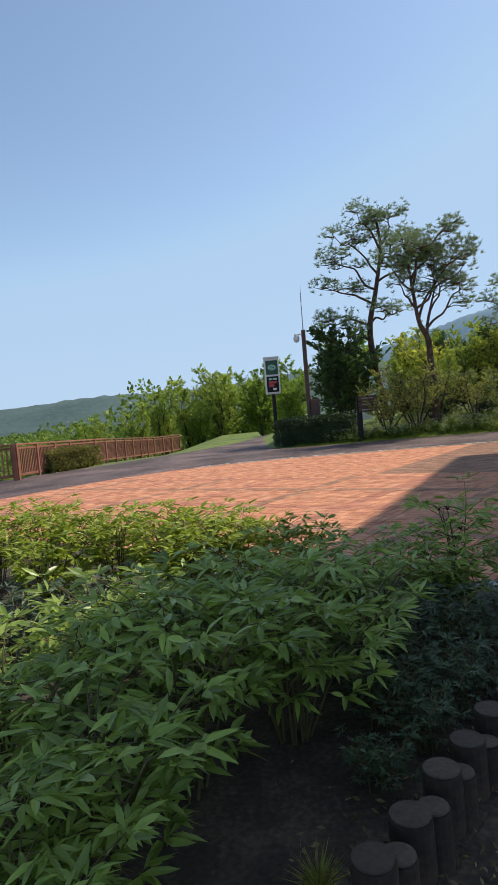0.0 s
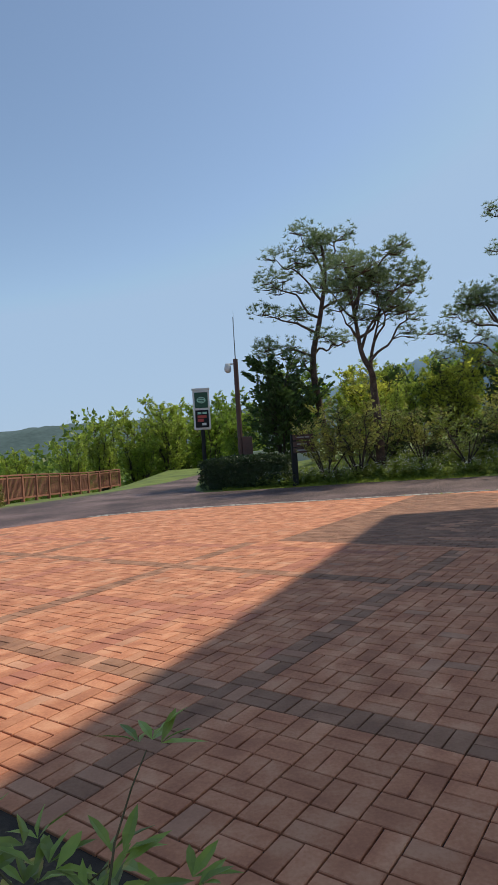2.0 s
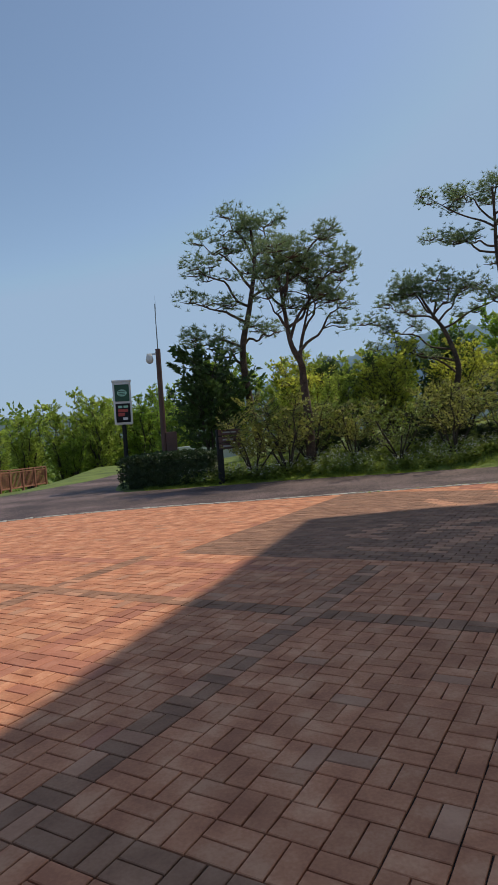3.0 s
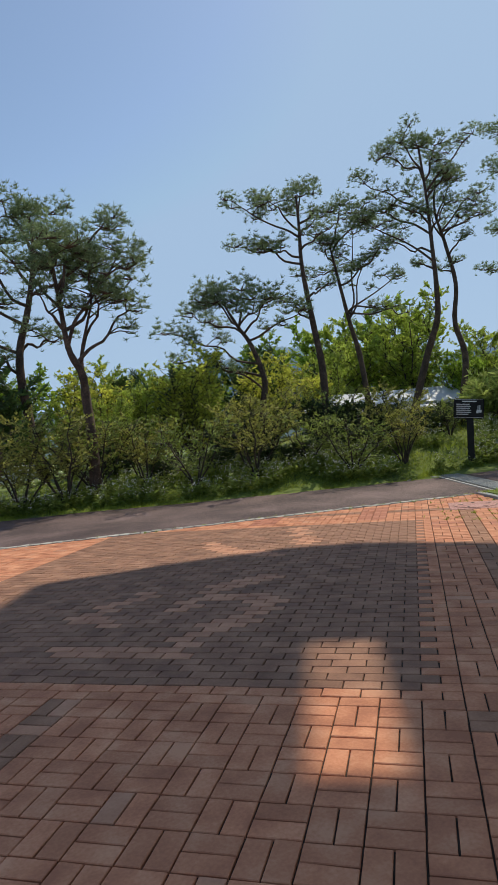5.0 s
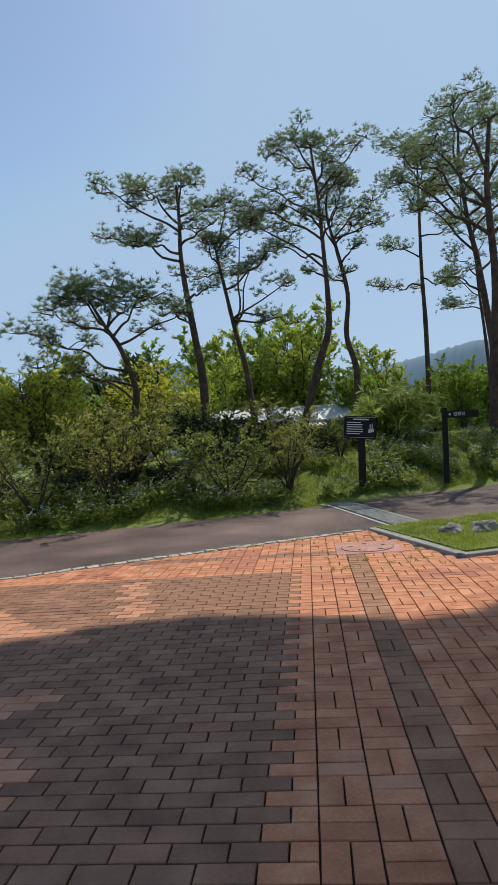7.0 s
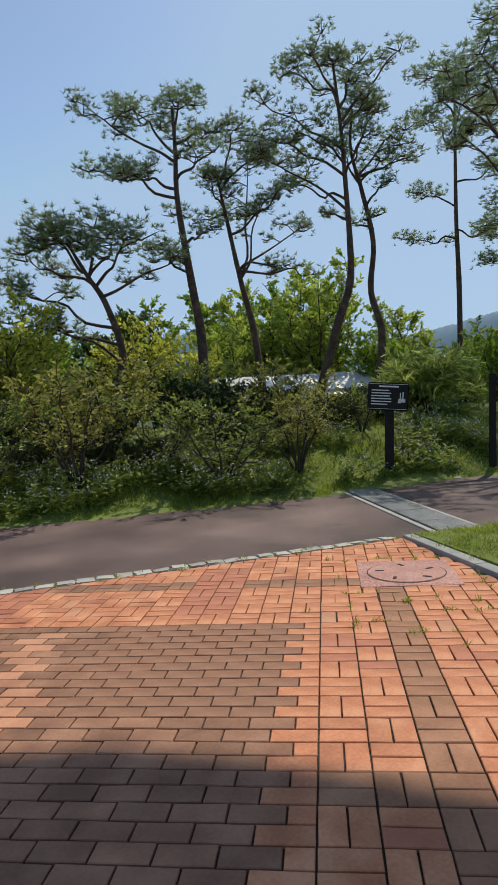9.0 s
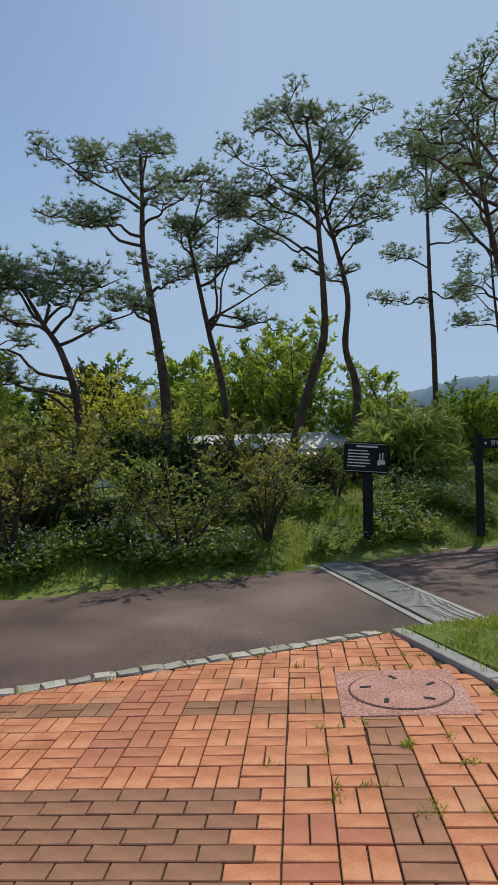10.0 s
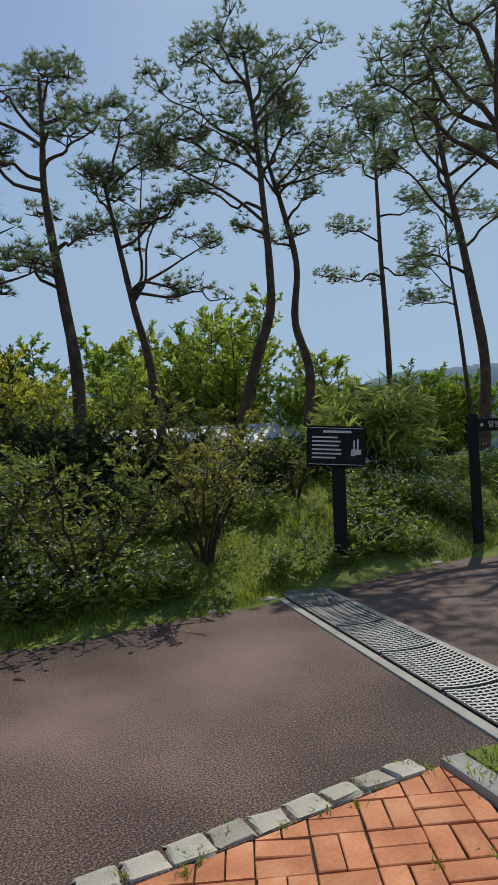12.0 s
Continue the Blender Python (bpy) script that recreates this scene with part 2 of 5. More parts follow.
def far_y(x):
    """y of the road's outer edge at x."""
    if x <= FAR[0][0]:
        return FAR[0][1]
    for (x0, y0), (x1, y1) in zip(FAR, FAR[1:]):
        if x <= x1:
            return y0 + (y1 - y0) * (x - x0) / (x1 - x0)
    return FAR[-1][1]


def land(x, y):
    """Height of the ground: level plaza and road, a grassy bank beyond, a valley behind it."""
    d = y - far_y(x)
    z = -0.03
    if d > 0 and x > 0.5:
        k = min(1.0, d / 3.5)
        side = max(0.0, min(1.5, (x - 2.0) / 9.0))
        z += side * (0.35 * min(1.0, d / 1.0) + 0.65 * k * k * (3 - 2 * k)) * 0.85 + 0.25 * min(1, d / 3) * max(0, 1 - side)
        z += 0.06 * noise.noise((x * 0.5, y * 0.5, 0)) * min(1, d)
        if d > 9:
            z -= min(6.0, (d - 9) * 0.10)
    elif x <= 0.5:
        # the ground falls away beyond the fence
        xl = float(np.interp(y, [15.6, 18.6, 28.2, 36.5, 40.2], [-13.5, -7.2, -6.7, -5.8, -4.7]))
        z -= min(0.8, max(0.0, (y - 22) * 0.045)) * max(0.0, min(1.0, (-2 - x) / 3))
        z -= max(0.0, min(7.0, (max(xl - x, y - 42.0) - 0.6) * 0.34))
    return z


# ---- ground, road, paving bed ----
def steps(lo, near_lo, near_hi, hi, fine, coarse):
    a = list(np.arange(near_lo, near_hi, fine))
    x, s, left = near_lo, fine, []
    while x > lo:
        s *= coarse
        x -= s
        left.append(x)
    x, s, right = near_hi, fine, [near_hi]
    while x < hi:
        s *= coarse
        x += s
        right.append(x)
    return left[::-1] + a + right


gx, gy = steps(-2500, -14, 34, 2500, 0.5, 1.3), steps(-1500, -6, 46, 2500, 0.5, 1.3)
gv = [(x, y, land(x, y)) for y in gy for x in gx]
gf = [(j * len(gx) + i, j * len(gx) + i + 1, (j + 1) * len(gx) + i + 1, (j + 1) * len(gx) + i) for j in range(len(gy) - 1) for i in range(len(gx) - 1)]
solid("ground", mesh_of("ground", gv, gf, M["grass_soil"], smooth=True), label="uneven grassy ground falling to a valley", kind="structure")


def flat(name, outline, z, material, label):
    me = mesh_of(name, [(x, y, z) for x, y in outline], [tuple(range(len(outline)))], material)
    bm = bmesh.new()
    bm.from_mesh(me)
    bmesh.ops.triangulate(bm, faces=bm.faces[:])
    ext = bmesh.ops.extrude_face_region(bm, geom=bm.faces[:])
    bmesh.ops.translate(bm, vec=(0, 0, -0.1), verts=[g for g in ext["geom"] if isinstance(g, bmesh.types.BMVert)])
    bmesh.ops.recalc_face_normals(bm, faces=bm.faces[:])
    bm.to_mesh(me)
    bm.free()
    return solid(name, me, label=label, kind="structure")


edge_xy = [(p.x, p.y) for p in edge_line]
far_xy = [(p.x, p.y) for p in far_line]
road_out = [(-34, -6), (-16, 10.5), (-8.0, 19.0), (-5.4, 21.7), (-2.7, 24.8), (-0.9, 28), (0.4, 33), (3.0, 42), (6.5, 42), (3.2, 33), (1.7, 27), (0.9, 23.6)]
road_shape = road_out + far_xy + [(40, 4), (24, 9.2), (17.5, 12.3), (14.4, 13.3), (12.8, 13.75)] + edge_xy[::-1] + [(-22, -6)]
flat("road", road_shape, 0.0, M["asphalt"], "worn reddish grey asphalt road")
KERB_IN = [(11.78, 14.17), (11.32, 12.9), (10.97, 11.95), (11.35, 11.72), (14.5, 10.5), (19.0, 9.0)]
plaza_shape = edge_xy + KERB_IN + [(24, 7), (24, -8), (-13, -8)]
flat("paving_bed", plaza_shape, -0.014, M["joint"], "sandy bed under the clay pavers")

# cobble border
cobbles = new("cobble_border")
tagged(cobbles, "curved row of pale grey granite setts", "border", kind="structure")
rng = random.Random(5)


def sett(seed):
    r = random.Random(seed)
    bm = box(0.166, 0.13, 0.09, bevel=0.02)
    for v in bm.verts:
        v.co += Vector((r.uniform(-1, 1), r.uniform(-1, 1), r.uniform(-0.4, 0.4))) * 0.011
    me = bpy.data.meshes.new("sett")
    bm.to_mesh(me)
    bm.free()
    me.materials.append(M["granite"])
    return me


sett_meshes = [sett(k) for k in range(6)]
walked = 0.0
for a, b in zip(edge_line[60:], edge_line[61:]):
    n = 48
    for k in range(n):
        p = a.lerp(b, k / n)
        q = a.lerp(b, (k + 1) / n)
        walked += (q - p).length
        if walked > 0.17:
            walked = 0.0
            d = (b - a).normalized()
            ob = new("sett", rng.choice(sett_meshes))
            ob.parent = cobbles
            ob.matrix_basis = Matrix.Translation(p + Vector((-d.y, d.x, 0)) * 0.066 + Vector((0, 0, -0.033 + rng.uniform(-0.004, 0.004)))) @ pose(0, 0, 0, rng.uniform(-3, 3), rng.uniform(-3, 3), math.degrees(math.atan2(d.y, d.x)) + rng.uniform(-4, 4)) @ Matrix.Diagonal((rng.uniform(0.93, 1.04), rng.uniform(0.9, 1.1), 1, 1))

# kerb of the grass island
kerb = tagged(new("kerb"), "grey granite kerb round a grass island", "kerb", kind="structure")


def kerb_run(pts, width=0.125, top=0.1):
    line = [Vector((x, y, 0)) for x, y in pts]
    for a, b in zip(line, line[1:]):
        d = (b - a).normalized()
        n = max(1, round((b - a).length / 1.0))
        for k in range(n):
            p, q = a.lerp(b, k / n), a.lerp(b, (k + 1) / n)
            ob = part("kerb_stone", box((q - p).length - 0.008, width, 0.25, bevel=0.014), M["kerb"], kerb)
            mid = (p + q) / 2 + Vector((-d.y, d.x, 0)) * (width / 2)
            ob.matrix_basis = Matrix.Translation((mid.x, mid.y, top - 0.125)) @ pose(0, 0, 0, 0, 0, math.degrees(math.atan2(d.y, d.x)))


kerb_run([(11.78, 14.17), (11.32, 12.9), (10.99, 11.98)], top=0.04)
kerb_run([(10.99, 11.86), (14.5, 10.5), (19.0, 9.0)], top=0.04)
isl = [(11.88, 14.1), (11.47, 12.9), (11.14, 11.98), (14.6, 10.65), (19.2, 9.2), (24, 8), (24, 9.25), (17.5, 12.35), (14.4, 13.35), (12.8, 13.7)]
flat("grass_island", isl, 0.05, M["grass_soil"], "small grass island inside the kerb")

# ---- drain grate across the road ----
G0, G1 = Vector((14.0, 17.36, 0)), Vector((12.36, 13.8, 0))
gd = (G1 - G0).normalized()
gl = (G1 - G0).length
grate = tagged(new("drain_grate"), "galvanised steel drain grate in a concrete frame across the road", "drain grate")
grate.matrix_basis = Matrix.Translation(G0 + Vector((0, 0, 0.004))) @ pose(0, 0, 0, 0, 0, math.degrees(math.atan2(gd.y, gd.x)))
for s in (-1, 1):
    part("concrete_edge", box(gl, 0.07, 0.1, (gl / 2, s * 0.275, -0.04), 0.008), M["concrete"], grate, "pale concrete edge strip")
# thin black sheet in place of the shade inside the open drain
part("drain_shade_sheet", box(gl, 0.48, 0.02, (gl / 2, 0, -0.002)), M["black"], grate, "black sheet standing in for the shaded drain depth")
for k in range(5):
    x0, w = k * gl / 5 + 0.03, gl / 5 - 0.06
    v, f = [], []
    n = int(w / 0.042)
    for i in range(n + 1):
        bm_x = x0 + i * w / n
        for j in range(6):
            y0, y1 = -0.225 + 0.075 * j, -0.15 + 0.075 * j
            o0, o1 = (0.05 * (1 - (y / 0.225) ** 2) - 0.025 for y in (y0, y1))
            b = len(v)
            for z in (0.012, 0.03):
                v += [(bm_x + o0 - 0.008, y0, z), (bm_x + o0 + 0.008, y0, z), (bm_x + o1 + 0.008, y1, z), (bm_x + o1 - 0.008, y1, z)]
            f += [(b + 4, b + 5, b + 6, b + 7), (b + 1, b + 2, b + 6, b + 5), (b + 3, b, b + 4, b + 7)]
    for i in range(11):
        yy = -0.222 + i * 0.0444
        b = len(v)
        for dx, dy, dz in ((0, -0.005, 0.014), (w, -0.005, 0.014), (w, 0.005, 0.014), (0, 0.005, 0.014), (0, -0.005, 0.028), (w, -0.005, 0.028), (w, 0.005, 0.028), (0, 0.005, 0.028)):
            v.append((x0 + dx, yy + dy, dz))
        f += [(b + 4, b + 5, b + 6, b + 7), (b, b + 1, b + 5, b + 4), (b + 2, b + 3, b + 7, b + 6)]
    solid("grate_panel", mesh_of("grate_panel", v, f, M["steel"]), grate, "grey steel mesh panel")

# ---- manhole cover ----
UD, VD = Vector((0.622, 0.783, 0)), Vector((0.783, -0.622, 0))
LATTICE = Matrix(((VD.x, UD.x, 0, 0), (VD.y, UD.y, 0, 0), (0, 0, 1, 0), (0, 0, 0, 1)))
MH = UD * 17.06 + VD * 0.27
cover = tagged(new("manhole_cover"), "square pink composite manhole cover with round lid", "manhole cover")
cover.matrix_basis = Matrix.Translation(MH) @ LATTICE
part("frame", box(0.786, 0.786, 0.06, (0, 0, -0.024), 0.008), M["manhole"], cover, "square pink frame")
bm = rod(0.315, 0.315, 0.0, 0.012, 48, bevel=0.004)
part("lid", bm, M["manhole"], cover, "round speckled lid")
bm = bmesh.new()
for k in range(48):
    a0, a1 = 2 * math.pi * k / 48, 2 * math.pi * (k + 1) / 48
    q = [bm.verts.new((r * math.cos(a), r * math.sin(a), 0.0085)) for r, a in ((0.316, a0), (0.325, a0), (0.325, a1), (0.316, a1))]
    bm.faces.new(q)
part("gap_ring", bm, M["soil"], cover, "dark dirty gap round the lid")
for k in range(5):
    a = 2 * math.pi * k / 5 + 0.4
    part("lifting_slot", box(0.07, 0.028, 0.006, (0.22 * math.cos(a), 0.22 * math.sin(a), 0.0125), 0.002, (0, 0, math.degrees(a) + 20)), M["black"], cover, "dark lifting slot")

# ---- building: canopy, and an unseen roof added to cast the plaza shade ----
ROOF_Z = 20.0
shift = TO_SUN * (ROOF_Z / TO_SUN.z)


def roof_slab(outline, z, thick, hole=None):
    bm = bmesh.new()
    top = [bm.verts.new((x, y, z)) for x, y in outline]
    loops = [bm.edges.new((top[i], top[(i + 1) % len(top)])) for i in range(len(top))]
    if hole:
        hv = [bm.verts.new((x, y, z)) for x, y in hole]
        loops += [bm.edges.new((hv[i], hv[(i + 1) % len(hv)])) for i in range(len(hv))]
    bmesh.ops.triangle_fill(bm, use_beauty=True, edges=loops)
    ext = bmesh.ops.extrude_face_region(bm, geom=bm.faces[:])
    bmesh.ops.translate(bm, vec=(0, 0, thick), verts=[g for g in ext["geom"] if isinstance(g, bmesh.types.BMVert)])
    bmesh.ops.recalc_face_normals(bm, faces=bm.faces[:])
    return bm


hall = tagged(new("exhibition_hall"), "grey building with a canopy; its high roof and walls are added out of view", "building")
# shadow outline and sunlit patch on the plaza, projected sunward into the roof's shape
shade = [(-3.4, -2.4), (0.65, 5.65), (4.35, 12.85), (5.7, 12.75), (7.1, 12.5), (7.9, 12.1), (8.5, 11.45), (8.95, 10.8), (9.4, 10.6), (10.2, 10.6), (13, 10.2), (13, -6.0)]
gap = [(4.95, 8.0), (5.8, 9.53), (6.25, 9.24), (5.38, 7.75)]
# roof added out of view, outlined only to throw that shadow
part("roof", roof_slab([(x + shift.x, y + shift.y) for x, y in shade], ROOF_Z, 0.25, [(x + shift.x, y + shift.y) for x, y in gap]), M["roof"], hall, "flat grey unseen roof with a gap, added to cast the plaza shadow")
CANOPY = [(10.18, 10.53), (10.72, 10.84), (12.85, 11.86), (19.5, 14.2), (19.5, 2.8), (13.5, 2.8)]
part("canopy", roof_slab(CANOPY, 5.5, 0.3), M["soffit"], hall, "lower grey panelled canopy")
for k in range(5):
    seam = part("soffit_seam", box(9.0, 0.02, 0.012, (0, 0, 0)), M["black"], hall, "dark panel seam")
    seam.matrix_basis = pose(15.2 + 0.45 * k, 10.6 - 1.25 * k, 5.494, 0, 0, 25)
# unseen walls added below the shade roof
for x0, y0, x1, y1 in ((21, 4.0, 21, -2.0), (21, -2.0, 26, -2.0), (21, 4.0, 26, 6.0), (26, 6.0, 26, -2.0)):
    a, b = Vector((x0, y0, 0)), Vector((x1, y1, 0))
    ob = part("wall", box((b - a).length + 0.3, 0.3, ROOF_Z), M["render_wall"], hall, "pale plaster wall, added out of view")
    d = b - a
    ob.matrix_basis = Matrix.Translation(((x0 + x1) / 2, (y0 + y1) / 2, ROOF_Z / 2)) @ pose(0, 0, 0, 0, 0, math.degrees(math.atan2(d.y, d.x)))


# ---- plants ----
def leaf_quads(verts, faces, c, n, size, rng, spread, up=0.3, aspect=0.5):
    """n small folded leaves scattered round c."""
    for _ in range(n):
        p = c + Vector((rng.gauss(0, 1), rng.gauss(0, 1), rng.gauss(0, 0.8))) * spread
        d = Vector((rng.gauss(0, 1), rng.gauss(0, 1), rng.gauss(up, 0.7))).normalized()
        s = d.cross(Vector((rng.gauss(0, 1), rng.gauss(0, 1), rng.gauss(0, 1)))).normalized()
        L = size * rng.uniform(0.6, 1.3)
        w = L * aspect * 0.5
        k = len(verts)
        verts += [p, p + d * L * 0.5 + s * w, p + d * L, p + d * L * 0.5 - s * w]
        faces.append((k, k + 1, k + 2, k + 3))


def spray(verts, faces, p, along, face, size, rng, aspect):
    """One folded leaf set beside a twig, near the plane of its neighbours."""
    n = (face + Vector((rng.gauss(0, 1), rng.gauss(0, 1), rng.gauss(0, 1))) * 0.32).normalized()
    out = along.cross(n) * rng.choice((-1, 1))
    d = (along * rng.uniform(0.15, 1.0) + out * rng.uniform(0.3, 1.0)).normalized()
    s = d.cross(n).normalized()
    L = size * rng.uniform(0.6, 1.3)
    w = L * aspect * 0.5
    p = p + n * rng.gauss(0, 0.25) * size
    k = len(verts)
    verts += [p, p + d * L * 0.45 + s * w + n * w * 0.3, p + d * L - n * L * 0.12, p + d * L * 0.45 - s * w + n * w * 0.3]
    faces += [(k, k + 1, k + 2), (k, k + 2, k + 3)]


def shrub(name, seed, height, radius, leaf, leafmat, bark, stems=5, leaves=4000, label="", category="shrub", twigs=160, lo=0.3, rise=0.6, aspect=0.5, reach=0.6, thick=1.0):
    """A many-stemmed shrub or young tree: stems, twigs with leaves set along them, and gaps between. rise: how steeply the twigs climb."""
    rng = random.Random(seed)
    root = tagged(new(name), label, category)
    lv, lf = [], []
    stem_v, stem_f = [], []
    per = max(3, leaves // twigs)
    for s in range(stems):
        v, f = [], []
        an = 2 * math.pi * (s + rng.uniform(-0.3, 0.3)) / stems
        out = radius * rng.uniform(0.3, 1.0) * reach
        top = height * rng.uniform(0.65, 1.0)
        pts = [Vector((0.05 * math.cos(an), 0.05 * math.sin(an), -0.15))]
        for k in range(1, 9):
            t = k / 8
            pts.append(Vector((math.cos(an) * out * t ** 0.9, math.sin(an) * out * t ** 0.9, top * t)) + Vector((rng.gauss(0, 1), rng.gauss(0, 1), 0)) * 0.03 * height * t)
        r = (0.009 * height + 0.007) * thick
        tube(v, f, pts, [r * (1 - 0.85 * k / 8) for k in range(9)], 5)
        for k in range(twigs // stems):
            t = lo + (1 - lo) * rng.random() ** 0.8
            i = min(7, int(t * 8))
            p = pts[i].lerp(pts[i + 1], t * 8 - i)
            a2 = rng.uniform(0, 2 * math.pi)
            L = radius * rng.uniform(0.35, 0.85) * (1.15 - 0.75 * t)
            d = Vector((math.cos(a2), math.sin(a2), rise * rng.uniform(0.4, 1.6))).normalized()
            q = p + d * L
            bend = Vector((0, 0, 0.12 * L))
            m = p.lerp(q, 0.5) - bend
            tube(v, f, [p, m, q], [r * 0.3, r * 0.22, r * 0.08], 3)
            face = (Vector((rng.gauss(0, 1), rng.gauss(0, 1), 0.75)) - d * 0.3).normalized()
            for j in range(int(per * rng.uniform(0.6, 1.4))):
                w = 0.15 + 0.85 * rng.random()
                c = p.lerp(m, w * 2) if w < 0.5 else m.lerp(q, w * 2 - 1)
                spray(lv, lf, c, d, face, leaf, rng, aspect)
        solid("stem", mesh_of("stem", v, f, bark, smooth=True), root, "dark branching stem")
    solid("crown", mesh_of("crown", lv, lf, leafmat), root, "loose leafy crown")
    return root


def put(ob, x, y, rz=0.0, s=1.0, dz=0.0):
    ob.matrix_basis = Matrix.Translation((x, y, land(x, y) + dz)) @ pose(0, 0, 0, 0, 0, rz) @ Matrix.Scale(s, 4)
    return ob


def again(ob, x, y, rz=0.0, s=1.0, dz=0.0):
    o = copy_thing(ob, Matrix.Identity(4))
    return put(o, x, y, rz, s, dz)


def tuft(verts, faces, p, rng, n, length, width):
    for _ in range(n):
        d = Vector((rng.gauss(0, 1), rng.gauss(0, 1), rng.gauss(0.75, 0.6))).normalized()
        s = d.cross(Vector((rng.gauss(0, 1), rng.gauss(0, 1), rng.gauss(0, 1)))).normalized() * width
        k = len(verts)
        L = length * rng.uniform(0.7, 1.2)
        verts += [p - s, p + s, p + d * L]
        faces.append((k, k + 1, k + 2))


def pine(label, base, trunk, limbs, r0=0.17, pads=1.0, seed=1, side=RIGHT, nest=None, top_r=0.5, grow=1.0):
    """A red pine. trunk and limbs in metres across the walk and up from the base; a limb is (where it leaves the trunk, end across, end up, depth, pad radius)."""
    rng = random.Random(seed)
    root = new("pine_tree")
    tagged(root, label, "tree", "pines along the road")
    root.matrix_basis = Matrix.Translation(base) @ Matrix.Scale(grow, 4)
    deep = Vector((-side.y, side.x, 0))
    W = lambda a, z, d=0.0: side * a + deep * d + Vector((0, 0, z))
    v, f = [], []
    lv, lf = [], []
    r0 *= 0.86
    line = smooth_line([W(trunk[0][0], -1.2)] + [W(a, z, rng.uniform(-0.12, 0.12)) for a, z in trunk], 34)
    n = len(line)
    tube(v, f, line, [r0 * (1.12 - 0.88 * (k / (n - 1)) ** 0.9) * (1 + 0.06 * rng.uniform(-1, 1)) for k in range(n)], 9)

    def pad(c, r):
        r *= 1.12
        m = int(40 * r * r / 0.25 * pads) + 6
        for _ in range(m):
            a, q = rng.uniform(0, 2 * math.pi), math.sqrt(rng.random())
            p = c + Vector((math.cos(a) * q * r, math.sin(a) * q * r, 0.45 * r * (1 - q * q) + rng.gauss(0, 0.11)))
            tuft(lv, lf, p, rng, 14, 0.14, 0.009)
        for _ in range(5):
            a = rng.uniform(0, 2 * math.pi)
            e = c + Vector((math.cos(a) * r * 0.8, math.sin(a) * r * 0.8, rng.uniform(0, 0.2) * r))
            tube(v, f, [c - Vector((0, 0, 0.12 * r)), c.lerp(e, 0.5) + Vector((0, 0, -0.03)), e], [0.018, 0.012, 0.005], 4)

    def limb(p, e, r, padr):
        L = (e - p).length
        knees = [p.lerp(e, w) + Vector((rng.gauss(0, 0.07), rng.gauss(0, 0.07), rng.gauss(0.03, 0.075))) * 0.75 * min(1.5, L) for w in (0.22, 0.42, 0.62, 0.82)]
        pts = smooth_line([p, *knees, e], 12)
        tube(v, f, pts, [r * (1 - 0.75 * k / 11) for k in range(12)], 6)
        pad(e, padr)
        m = int(L / 0.55) + 1
        for k in range(m):
            t = rng.uniform(0.45, 0.95)
            q = pts[int(t * 11)]
            an = rng.uniform(0, 2 * math.pi)
            w = q + Vector((math.cos(an), math.sin(an), rng.uniform(-0.05, 0.5))) * padr * rng.uniform(0.7, 1.5)
            tube(v, f, [q, q.lerp(w, 0.5) + Vector((0, 0, 0.05)), w], [r * 0.4, r * 0.3, 0.01], 4)
            pad(w, padr * rng.uniform(0.5, 0.85))

    zs = [p.z for p in line]
    for z0, a1, z1, dp, pr in limbs:
        k = min(range(n), key=lambda i: abs(zs[i] - z0))
        limb(line[k], W(a1, z1, dp), max(0.026, r0 * 0.3), pr)
    pad(line[-1], top_r)
    for _ in range(3):
        pad(line[-1] + Vector((rng.gauss(0, 1) * top_r, rng.gauss(0, 1) * top_r, -rng.uniform(0, 0.8) * top_r)), top_r * 0.7)
    solid("trunk", mesh_of("trunk", v, f, M["bark"], smooth=True), root, "dark winding trunk with bare limbs")
    solid("crown", mesh_of("crown", lv, lf, M["needle"]), root, "open layered needle pads")
    if nest is not None:
        nv, nf = [], []
        r_nest = 0.34
        for _ in range(420):
            a, b = rng.uniform(0, 2 * math.pi), rng.uniform(-1.3, 1.3)
            p = W(nest[0], nest[1], -0.45) + Vector((math.cos(a) * math.cos(b), math.sin(a) * math.cos(b), math.sin(b) * 0.85)) * r_nest * rng.uniform(0.55, 1.0)
            d = Vector((rng.gauss(0, 1), rng.gauss(0, 1), rng.gauss(0, 0.8))).normalized() * 0.075
            tube(nv, nf, [p - d, p + d], [0.014, 0.01], 3)
        o = solid("bird_nest", mesh_of("bird_nest", nv, nf, M["nest"]), label="dark ball of twigs high in a pine", category="nest")
        o.matrix_basis = Matrix.Translation(base) @ Matrix.Scale(grow, 4)
    return root


def at_land(x, y):
    return Vector((x, y, land(x, y)))


pine("low bent pine with a wide flat crown", at_land(12.2, 23.8), [(0, 0), (0.1, 1.2), (0.2, 1.9), (-0.1, 2.9), (-0.45, 3.5), (-0.8, 4.2)],
     [(1.6, -1.3, 2.8, 0.2, 0.22), (2.0, -2.3, 2.7, 0.3, 0.4), (2.4, -2.5, 3.5, -0.2, 0.42), (3.2, -1.8, 4.0, 0.3, 0.45), (3.4, 0.1, 4.2, 0.2, 0.5), (3.2, 0.8, 4.1, -0.3, 0.45), (3.0, 1.5, 3.8, 0.2, 0.32), (3.6, -1.2, 4.4, -0.3, 0.5), (3.5, -0.3, 4.6, 0.3, 0.5)], 0.14, seed=3, grow=1.14)
